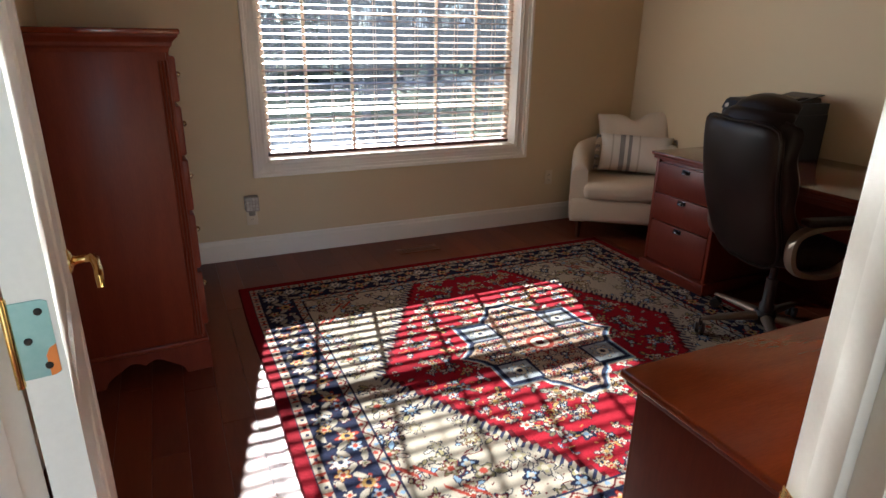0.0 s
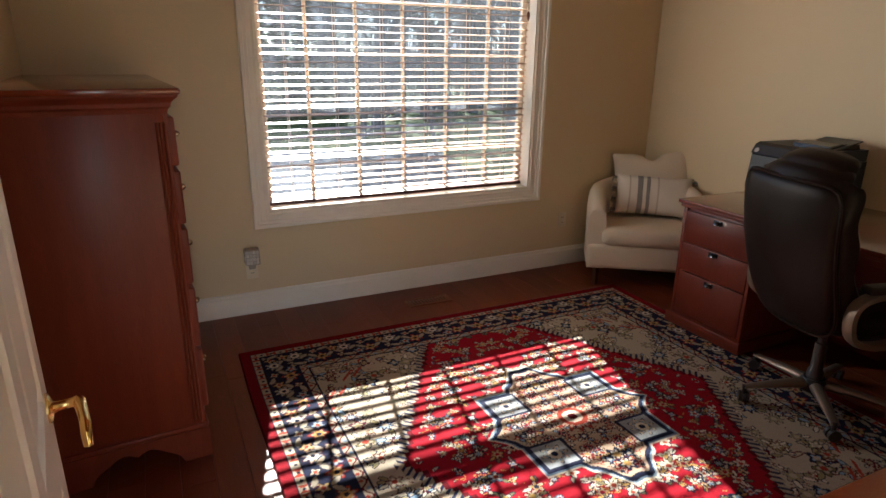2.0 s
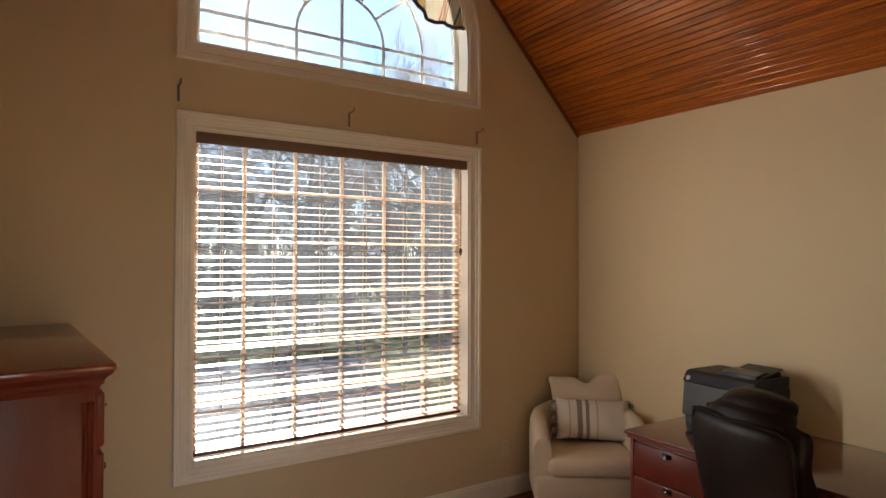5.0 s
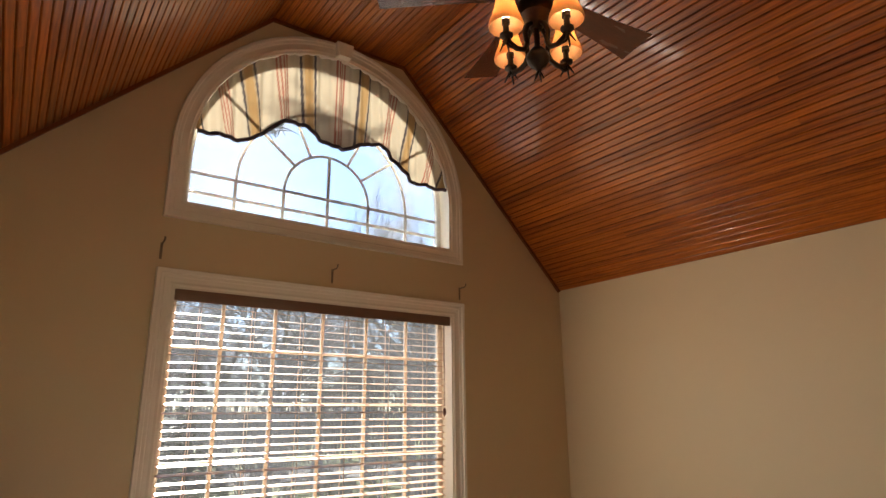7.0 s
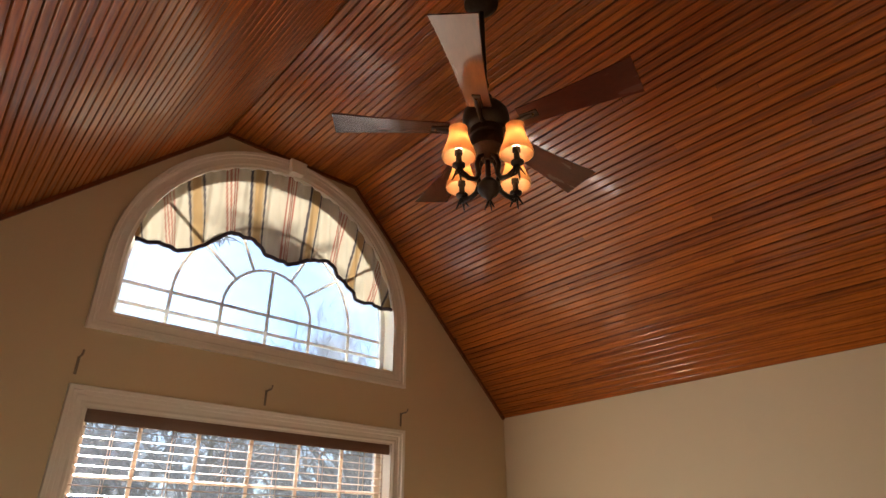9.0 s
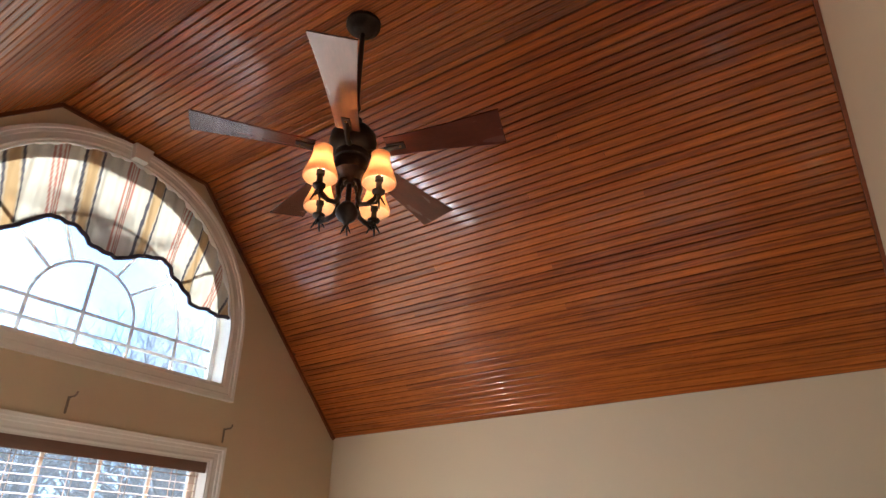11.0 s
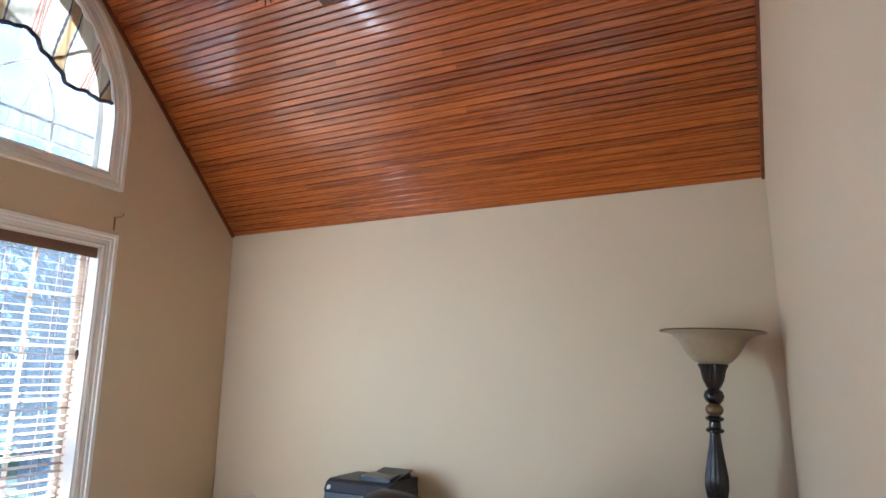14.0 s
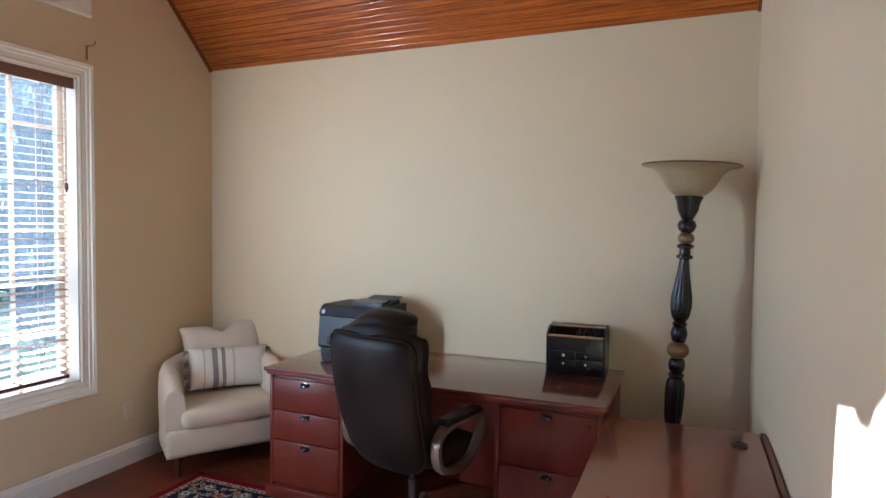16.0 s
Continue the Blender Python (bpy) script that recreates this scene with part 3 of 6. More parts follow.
def valance_material():
    m = bpy.data.materials.new("striped_valance_cloth")
    m.use_nodes = True
    n, l = m.node_tree.nodes, m.node_tree.links
    b = n["Principled BSDF"]
    at = n.new("ShaderNodeAttribute")
    at.attribute_name = "weave"
    l.new(at.outputs["Color"], b.inputs["Base Color"])
    b.inputs["Roughness"].default_value = 0.9
    tr, mx = n.new("ShaderNodeBsdfTranslucent"), n.new("ShaderNodeMixShader")
    l.new(at.outputs["Color"], tr.inputs["Color"])
    mx.inputs["Fac"].default_value = 0.12
    noi, bp = n.new("ShaderNodeTexNoise"), n.new("ShaderNodeBump")
    noi.inputs["Scale"].default_value = 300.0
    bp.inputs["Strength"].default_value, bp.inputs["Distance"].default_value = 0.2, 0.002
    l.new(noi.outputs["Fac"], bp.inputs["Height"])
    l.new(bp.outputs["Normal"], b.inputs["Normal"])
    l.new(b.outputs["BSDF"], mx.inputs[1])
    l.new(tr.outputs["BSDF"], mx.inputs[2])
    l.new(mx.outputs["Shader"], n["Material Output"].inputs["Surface"])
    return m


def valance_hem(q):
    """Height of the hem over the spring line; q from -1 to 1 across the arch."""
    a = abs(q)
    if a < 0.34:
        return 0.258 + 0.105 * (0.5 - 0.5 * math.cos(math.pi * a / 0.34)) if a < 0.34 else 0
    t = min(1.0, (a - 0.34) / 0.38)
    return 0.145 + 0.218 * (0.5 + 0.5 * math.cos(math.pi * t)) - 0.012 * max(0, a - 0.72)


def valance():
    v = thing("valance", pose(MIDX, YW + 0.03, ARCH_SPRING), "gold and cream striped fabric valance with dark piping in the arch", "valance")
    nu, nv = 420, 26
    R = ARCH_R - 0.016
    colours = {"cream": (0.53, 0.49, 0.39), "gold": (0.40, 0.27, 0.13), "rust": (0.36, 0.15, 0.11), "dark": (0.07, 0.065, 0.075), "tan": (0.43, 0.35, 0.23)}
    def xq(u):
        return -0.985 + 1.97 * u

    def place(u, t):
        q = xq(u)
        top = R * math.sqrt(max(0.0, 1 - q * q))
        hem = min(valance_hem(q), top - 0.002)
        z = hem + (top - hem) * t
        fold = 0.016 * math.sin(u * 61) * (1 - 0.4 * t) + 0.009 * math.sin(u * 143 + 2 + 1.5 * t)
        return Vector((R * q * (1 - 0.012 * (1 - t)), fold - 0.012, z))

    bm = bmesh.new()
    sheet(bm, place, nu, nv)
    ob = part("cloth", bm, valance_material(), v, smooth=True, angle=180)
    bands = [("cream", .20), ("rust", .225), ("cream", .25), ("rust", .275), ("cream", .30), ("rust", .325), ("cream", .35), ("rust", .375), ("cream", .60), ("dark", .635), ("tan", .66), ("gold", .80), ("tan", .82), ("dark", .85), ("cream", 1.0)]
    att = ob.data.color_attributes.new("weave", "FLOAT_COLOR", "POINT")
    data = []
    for vert in ob.data.vertices:
        q = vert.co.x / R
        # the stripes fan out a little from the middle of the arch
        s = (q / (1 + 0.35 * (vert.co.z - 0.1))) * 2.65 + 0.27
        f = s - math.floor(s)
        name = next(nm for nm, edge in bands if f <= edge)
        data.extend((*colours[name], 1))
    att.data.foreach_set("color", data)
    bm = bmesh.new()
    tube(bm, [place(i / 90, 0) + Vector((0, -0.004, 0)) for i in range(91)], 0.0135, 8)
    part("piping", bm, PIPING, v, "dark plum corded edge", smooth=True)


valance()


# ---- hall behind the doorway, closed but for an added opening in its end wall ----
def hall():
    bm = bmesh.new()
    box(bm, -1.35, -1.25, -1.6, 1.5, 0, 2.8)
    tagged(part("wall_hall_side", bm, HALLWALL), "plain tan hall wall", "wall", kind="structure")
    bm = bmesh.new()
    # opening behind the camera, added so that sky light reaches the chest
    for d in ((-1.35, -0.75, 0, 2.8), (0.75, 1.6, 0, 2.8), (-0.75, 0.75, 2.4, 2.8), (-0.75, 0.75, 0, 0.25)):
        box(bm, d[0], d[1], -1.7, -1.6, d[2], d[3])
    tagged(part("wall_hall_end", bm, HALLWALL), "plain tan hall wall with an unseen opening added for light", "wall", kind="structure")
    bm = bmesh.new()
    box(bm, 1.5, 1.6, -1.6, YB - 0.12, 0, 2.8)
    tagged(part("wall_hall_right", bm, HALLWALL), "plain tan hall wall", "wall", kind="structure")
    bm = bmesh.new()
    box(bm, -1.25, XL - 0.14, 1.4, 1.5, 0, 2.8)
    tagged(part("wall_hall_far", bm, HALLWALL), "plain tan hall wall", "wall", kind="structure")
    bm = bmesh.new()
    a, b = SLANT @ Vector((0.12, -0.121, 0)), SLANT @ Vector((-SLEN - 0.2, -0.121, 0))
    prism(bm, [(-1.35, -1.7), (1.6, -1.7), (1.6, YB - 0.121), (a.x, a.y), (b.x, b.y), (XL - 0.141, 1.5), (-1.35, 1.5)], "z", 2.8, 2.86)
    tagged(part("ceiling_hall", bm, WHITE), "plain white hall ceiling", "ceiling", kind="structure")


hall()


# ---- the door ----
def door_frame():
    f = thing("door_frame", SLANT.copy(), "white painted door frame with a brass strike plate", "door frame", kind="structure")
    a, b = -DOOR_B, -DOOR_A
    boxpart("hinge_jamb", (a, a + 0.02, -0.122, 0.002, 0, DOOR_H - 0.02), WHITE, f, 0.002)
    boxpart("strike_jamb", (b - 0.02, b, -0.122, 0.002, 0, DOOR_H - 0.02), WHITE, f, 0.002)
    boxpart("head_jamb", (a, b, -0.122, 0.002, DOOR_H - 0.02, DOOR_H), WHITE, f, 0.002)
    boxpart("door_stop", (a + 0.02, a + 0.032, -0.085, -0.045, 0, DOOR_H - 0.02), WHITE, f, 0.002)
    boxpart("door_stop", (b - 0.032, b - 0.02, -0.085, -0.045, 0, DOOR_H - 0.02), WHITE, f, 0.002)
    boxpart("door_stop", (a + 0.032, b - 0.032, -0.085, -0.045, DOOR_H - 0.032, DOOR_H - 0.02), WHITE, f, 0.002)
    for d0, d1 in ((0.001, 0.018), (-0.138, -0.121)):
        boxpart("casing", (a - 0.062, a + 0.008, d0, d1, 0, DOOR_H + 0.055), WHITE, f, 0.005)
        boxpart("casing", (b - 0.008, b + 0.062, d0, d1, 0, DOOR_H + 0.055), WHITE, f, 0.005)
        boxpart("casing", (a + 0.008, b - 0.008, d0, d1, DOOR_H - 0.012, DOOR_H + 0.055), WHITE, f, 0.005)
    bm = bmesh.new()
    x = b - 0.0205
    box(bm, x - 0.0015, x, -0.036, 0.0035, 0.925, 0.985, 0.0006)
    box(bm, x - 0.002, x + 0.006, 0.0025, 0.006, 0.935, 0.975, 0.001)
    plate = part("strike_plate", bm, BRASS, f, "polished brass strike plate", smooth=True)
    bm = bmesh.new()
    box(bm, x - 0.0022, x - 0.001, -0.026, -0.012, 0.941, 0.969)
    part("latch_hole", bm, DARKHOLE, plate)
    for z in (0.932, 0.978):
        bm = bmesh.new()
        ball(bm, (x - 0.0016, -0.02, z), 0.003, 8, 6, 0.6)
        part("screw", bm, BRASS, plate)


door_frame()


def door():
    piv = SLANT @ Vector((-DOOR_B + 0.022, 0.004, 0))
    dirx = Vector((-0.131, 0.991, 0)).normalized()
    ang = math.degrees(math.atan2(dirx.y, dirx.x))
    d = thing("door_1", pose(piv.x, piv.y, 0.012, 0, 0, ang), "white panelled door standing open on brass hinges", "door", kind="structure")
    W, H, T = 0.820, 2.42, 0.042
    panels = []
    for (x0, x1) in ((0.115, 0.375), (0.453, 0.713)):
        panels += [(x0, x1, 0.24, 0.82), (x0, x1, 0.98, 1.60), (x0, x1, 1.70, 1.90)]
    bm = bmesh.new()
    # stiles and rails round the sunken panels
    xs = sorted({0.0, W} | {v for p in panels for v in p[:2]})
    zs = sorted({0.0, H} | {v for p in panels for v in p[2:]})
    for xa, xb in zip(xs, xs[1:]):
        for za, zb in zip(zs, zs[1:]):
            mx, mz = (xa + xb) / 2, (za + zb) / 2
            if any(p[0] < mx < p[1] and p[2] < mz < p[3] for p in panels):
                continue
            box(bm, xa, xb, -T, 0, za, zb)
    bmesh.ops.remove_doubles(bm, verts=bm.verts[:], dist=0.0002)
    leaf = part("leaf", bm, WHITE, d)
    for p in panels:
        bm = bmesh.new()
        x0, x1, z0, z1 = p
        prof = [(0, 0), (0.012, 0.009), (0.020, 0.009), (0.046, 0.002), (0.05, 0.002)]
        rows = []
        for u, h in prof:
            rows.append([bm.verts.new(c) for c in ((x0 + u, -T + h, z0 + u), (x1 - u, -T + h, z0 + u), (x1 - u, -T + h, z1 - u), (x0 + u, -T + h, z1 - u))])
        for lo, hi in zip(rows, rows[1:]):
            for i in range(4):
                bm.faces.new((lo[i], lo[(i + 1) % 4], hi[(i + 1) % 4], hi[i]))
        bm.faces.new(rows[-1])
        back = [bm.verts.new(c) for c in ((x0, -0.008, z0), (x1, -0.008, z0), (x1, -0.008, z1), (x0, -0.008, z1))]
        bm.faces.new(back)
        part("panel", bm, WHITE, leaf)
    # lever handle on the visible face
    hx, hz = W - 0.065, 0.945
    bm = bmesh.new()
    pr = [(0.027, 0.0), (0.027, 0.003), (0.024, 0.006), (0.020, 0.008), (0.012, 0.010), (0.0095, 0.016), (0.009, 0.040), (0.011, 0.046)]
    lathe(bm, pr, 24)
    bmesh.ops.rotate(bm, verts=bm.verts[:], cent=(0, 0, 0), matrix=Matrix.Rotation(radians(90), 3, "X"))
    bmesh.ops.translate(bm, verts=bm.verts[:], vec=(hx, -T, hz))
    hnd = part("door_handle", bm, BRASS, d, "polished brass lever handle", smooth=True)
    bm = bmesh.new()
    tube(bm, [(hx + 0.006, -T - 0.048, hz), (hx - 0.01, -T - 0.05, hz + 0.001), (hx - 0.05, -T - 0.052, hz - 0.001), (hx - 0.072, -T - 0.053, hz - 0.006), (hx - 0.092, -T - 0.052, hz - 0.014), (hx - 0.096, -T - 0.052, hz - 0.036)], [0.009, 0.011, 0.0092, 0.009, 0.0088, 0.0075], 12)
    part("lever", bm, BRASS, hnd, smooth=True)
    bm = bmesh.new()
    box(bm, W - 0.001, W + 0.002, -T + 0.008, -0.008, hz - 0.03, hz + 0.03)
    part("latch_plate", bm, BRASS, d)
    for z in (0.22, 1.110, 2.20):
        bm = bmesh.new()
        prism(bm, [(-T + 0.006, z - 0.042), (-T + 0.012, z - 0.045), (-0.001, z - 0.045), (-0.001, z + 0.045), (-T + 0.012, z + 0.045), (-T + 0.006, z + 0.042)], "x", -0.0018, 0.001)
        hg = part("hinge", bm, HINGELEAF, d, "worn metal hinge leaf coloured with the sky's reflection")
        # orange patch at the leaf's corner, coloured in for a reflection
        bm = bmesh.new()
        prism(bm, [(-T + 0.0062, z - 0.041), (-T + 0.012, z - 0.0445), (-T + 0.016, z - 0.0445), (-T + 0.017, z - 0.020), (-T + 0.013, z - 0.012), (-T + 0.0062, z - 0.008)], "x", -0.0024, -0.0018)
        part("painted_corner", bm, ORANGE, hg, "orange patch for the reflection at the hinge corner")
        for dy, dz in ((-0.026, 0.032), (-0.012, 0.0), (-0.026, -0.032)):
            bm = bmesh.new()
            ball(bm, (-0.0018, dy, z + dz), 0.0042, 10, 6, 1.0)
            part("screw", bm, DARKHOLE, hg, smooth=True)
        bm = bmesh.new()
        lathe(bm, [(0.005, z - 0.052), (0.0055, z - 0.05), (0.0055, z + 0.05), (0.005, z + 0.052)], 12, (-0.001, 0.004))
        part("knuckle", bm, BRASS, hg, smooth=True)


door()


# ---- rug ----
def rug_colours(px, py, hx, hy):
    """Colours of the woven pattern at px, py from the middle; hx and hy are the half sizes."""
    red, deep, cream, navy = np.array([0.25, 0.006, 0.016]), np.array([0.085, 0.004, 0.008]), np.array([0.36, 0.32, 0.255]), np.array([0.011, 0.014, 0.036])
    gold, sky_b, sage, rust, white = np.array([0.36, 0.22, 0.07]), np.array([0.15, 0.23, 0.33]), np.array([0.13, 0.115, 0.06]), np.array([0.27, 0.04, 0.025]), np.array([0.52, 0.48, 0.40])
    ax, ay = np.abs(px), np.abs(py)
    edge = np.minimum(hx - ax, hy - ay)
    col = np.zeros(px.shape + (3,)) + cream
    rnd = random.Random(11)

    def paint(mask, c):
        col[mask] = c

    def rosette(cx, cy, r, petals, shades, turn=0.0, where=None, x=ax, y=ay):
        dx, dy = x - cx, y - cy
        near = (np.abs(dx) < r * 1.1) & (np.abs(dy) < r * 1.1)
        if where is not None:
            near &= where
        rad, th = np.hypot(dx, dy) / r, np.arctan2(dy, dx) + turn
        lim = 0.74 + 0.26 * np.cos(petals * th)
        paint(near & (rad * r < lim * r + 0.0052), navy if rnd.random() < 0.6 else deep)
        for k, c in enumerate(shades):
            f = 1 - k / len(shades)
            paint(near & (rad < lim * f if k < 2 else rad < f), c)

    def leafs(cx, cy, r, turn, shade, where, x=ax, y=ay):
        dx, dy = x - cx, y - cy
        u, v = dx * math.cos(turn) + dy * math.sin(turn), -dx * math.sin(turn) + dy * math.cos(turn)
        paint(where & ((u / (r + 0.004)) ** 2 + (v / (0.42 * r + 0.004)) ** 2 < 1), navy)
        paint(where & ((u / r) ** 2 + (v / (0.42 * r)) ** 2 + 0.5 * u / r * np.abs(v) / r < 1), shade)

    def scatter(where, n, x0, x1, y0, y1, rmin, rmax, ground, sets, gap=0.8):
        spots = []
        for _ in range(n * 30):
            if len(spots) >= n:
                break
            cx, cy, r = rnd.uniform(x0, x1), rnd.uniform(y0, y1), rnd.uniform(rmin, rmax)
            if all(math.hypot(cx - a, cy - b) > gap * (r + q) for a, b, q in spots):
                spots.append((cx, cy, r))
        for a, b, r in spots:
            for (c, d, q) in spots:
                if 0 < math.hypot(a - c, b - d) < 2.6 * (r + q) * 0.8 and a < c:
                    t = np.clip(((ax - a) * (c - a) + (ay - b) * (d - b)) / ((c - a) ** 2 + (d - b) ** 2), 0, 1)
                    bend = 0.018 * np.sin(t * 6.28)
                    dist = np.hypot(ax - a - t * (c - a) + bend, ay - b - t * (d - b) - bend)
                    paint(where & (dist < 0.0042) & (t > 0) & (t < 1), ground)
        for a, b, r in spots:
            for k in range(rnd.randint(2, 4)):
                th = rnd.uniform(0, 6.28)
                leafs(a + 1.35 * r * math.cos(th), b + 1.35 * r * math.sin(th), r * 0.55, th, rnd.choice(sets)[1], where)
            rosette(a, b, r, rnd.choice((4, 5, 6, 8)), rnd.choice(sets), rnd.uniform(0, 3), where)

    field = edge > 0.315
    flowers = [(sage, cream * 0.9, rust), (cream * 0.68, sage * 1.9, cream), (deep, cream, sage * 2), (navy, sky_b * 1.3, cream), (cream * 0.72, white, rust), (sage * 1.8, white, cream)]
    # the cream ground with flowers and thin stems
    scatter(field, 150, 0, hx - 0.30, 0, hy - 0.30, 0.016, 0.046, deep, flowers, 0.62)
    # the large stepped red lozenge, cut off by the border
    gx, gy = np.floor(ax / 0.022) * 0.022, np.floor(ay / 0.022) * 0.022
    loz = gx / 0.76 + gy / 1.38
    paint(field & (loz < 1.11), cream * 0.8)
    paint(field & (loz < 1.11) & (np.sin((ax - ay) * 150) > 0.2), navy * 1.5)
    paint(field & (loz < 1.055), deep)
    red_zone = field & (loz < 1.03)
    paint(red_zone, red)
    scatter(red_zone & (loz < 0.985), 145, 0, 0.80, 0, 0.95, 0.013, 0.036, gold, [(navy, cream, sky_b), (cream, gold, navy), (gold, cream, red), (sky_b, white, rust), (cream, sage, gold), (white, cream, rust)], 0.75)
    # the inner star: pointed cross with a square in each notch, navy line and pale edge
    wave = 0.012 * np.abs(np.sin(11 * np.arctan2(ay, ax)))
    dia = (np.maximum(ax / 0.40 + ay / 0.50, ay / 0.445) - 1) * 0.30 + wave
    sqr = np.maximum(np.abs(ax - 0.232), np.abs(ay - 0.192)) - 0.082
    d = np.minimum(dia, sqr)
    paint(field & (d < 0.030), white)
    paint(field & (d < 0.022), sky_b)
    paint(field & (d < 0.015), navy)
    inner = field & (d < -0.004)
    paint(inner, cream * np.array([0.98, 0.84, 0.78]))
    scatter(field & (dia < -0.015), 62, 0.02, 0.40, 0.02, 0.45, 0.012, 0.030, rust, [(rust, cream, gold), (navy, sky_b, white), (gold, white, rust), (red, cream, navy), (sage, cream, rust)], 0.75)
    paint(field & (sqr < 0.004) & (sqr > -0.010), navy)
    paint(field & (sqr < -0.010), cream * 0.45 + sky_b * 0.5)
    rosette(0.232, 0.192, 0.060, 8, (cream, sky_b, white, navy), 0, field & (sqr < -0.010))
    rosette(0, 0, 0.115, 14, (rust, cream, rust, white, deep), 0, inner)
    for q in (0.30, 0.36):
        rosette(0, q, 0.045, 6, (navy, cream, gold), 0, inner)
    # corner pieces with a stepped rust line
    cd = (hx - 0.315 - ax) + 0.8 * (hy - 0.315 - ay)
    line = field & (np.abs(cd - 0.30 - 0.022 * np.sign(np.sin(52 * ax))) < 0.009)
    paint(line & (loz > 1.11), rust)
    # borders from the outside in
    paint(edge <= 0.315, cream)
    along = np.where(hx - ax < hy - ay, ay, ax)
    guard = (edge > 0.268) & (edge <= 0.315)
    paint(guard, cream * 0.85)
    zig = 0.2915 + 0.014 * np.sin(along * 2 * math.pi / 0.09)
    paint(guard & (np.abs(edge - zig) < 0.0045), deep)
    paint(guard & (np.hypot((along % 0.09) - 0.0225, edge - 0.283) < 0.009), rust)
    paint(guard & (np.hypot((along % 0.09) - 0.0675, edge - 0.300) < 0.009), sky_b)
    paint((np.abs(edge - 0.315) < 0.004) | (np.abs(edge - 0.268) < 0.004), navy)
    band = (edge > 0.100) & (edge <= 0.268)
    paint(band, navy)
    across = edge - 0.184
    wv = across - 0.040 * np.sin(along * 2 * math.pi / 0.27)
    paint(band & (np.abs(wv) < 0.005), sage * 1.4)
    P = 0.27
    for k in range(0, 7):
        for off, up, r, shades, pet in ((0.068, 0.030, 0.046, (rust, cream, gold, navy), 6), (0.203, -0.030, 0.046, (cream, sky_b, white, navy), 8), (0.0, -0.040, 0.030, (gold, cream, rust), 5), (0.135, 0.044, 0.030, (sky_b, cream, rust), 5), (0.102, -0.046, 0.022, (cream, rust), 4), (0.237, 0.048, 0.022, (cream, sage), 4), (0.17, 0.064, 0.016, (cream, gold), 5), (0.03, -0.068, 0.016, (cream, sky_b), 5)):
            rosette(k * P + off, up, r, pet, shades, 0.4, band, along, across)
        for off, up, th in ((0.024, 0.016, 0.8), (0.115, 0.0, -0.8), (0.163, -0.008, 0.7), (0.246, 0.0, -0.7), (0.05, -0.06, 0.3), (0.2, 0.06, -0.3)):
            leafs(k * P + off, up, 0.029, th, cream * 0.8, band, along, across)
    thin = (edge > 0.056) & (edge <= 0.100)
    paint(thin, cream * 0.95)
    paint(thin & (np.cos(along * 2 * math.pi / 0.05) * 0.011 + 0.011 > np.abs(edge - 0.078)) & (np.sin(along * 2 * math.pi / 0.1) > 0), rust)
    paint(thin & (np.hypot((along % 0.05) - 0.025, edge - 0.078) < 0.008), navy)
    paint((np.abs(edge - 0.100) < 0.004) | (np.abs(edge - 0.056) < 0.003), navy)
    paint(edge <= 0.053, red * 0.66)
    paint(edge <= 0.008, deep)
    return np.clip(col, 0, 1)


def rug_material():
    m = bpy.data.materials.new("wool_rug")
    m.use_nodes = True
    n, l = m.node_tree.nodes, m.node_tree.links
    b = n["Principled BSDF"]
    at, noi, mx, bp = n.new("ShaderNodeAttribute"), n.new("ShaderNodeTexNoise"), n.new("ShaderNodeMix"), n.new("ShaderNodeBump")
    at.attribute_name = "weave"
    co = n.new("ShaderNodeTexCoord")
    noi.inputs["Scale"].default_value, noi.inputs["Detail"].default_value = 260.0, 3.0
    l.new(co.outputs["Object"], noi.inputs["Vector"])
    mx.data_type, mx.blend_type = "RGBA", "MULTIPLY"
    mx.inputs["Factor"].default_value = 0.45
    ramp = n.new("ShaderNodeValToRGB")
    ramp.color_ramp.elements[0].position, ramp.color_ramp.elements[1].position = 0.3, 0.6
    ramp.color_ramp.elements[0].color = (0.45, 0.43, 0.41, 1)
    l.new(noi.outputs["Fac"], ramp.inputs["Fac"])
    l.new(at.outputs["Color"], mx.inputs["A"])
    l.new(ramp.outputs["Color"], mx.inputs["B"])
    l.new(mx.outputs["Result"], b.inputs["Base Color"])
    bp.inputs["Strength"].default_value, bp.inputs["Distance"].default_value = 0.7, 0.004
    l.new(noi.outputs["Fac"], bp.inputs["Height"])
    l.new(bp.outputs["Normal"], b.inputs["Normal"])
    b.inputs["Roughness"].default_value, b.inputs["Specular IOR Level"].default_value = 1.0, 0.08
    return m


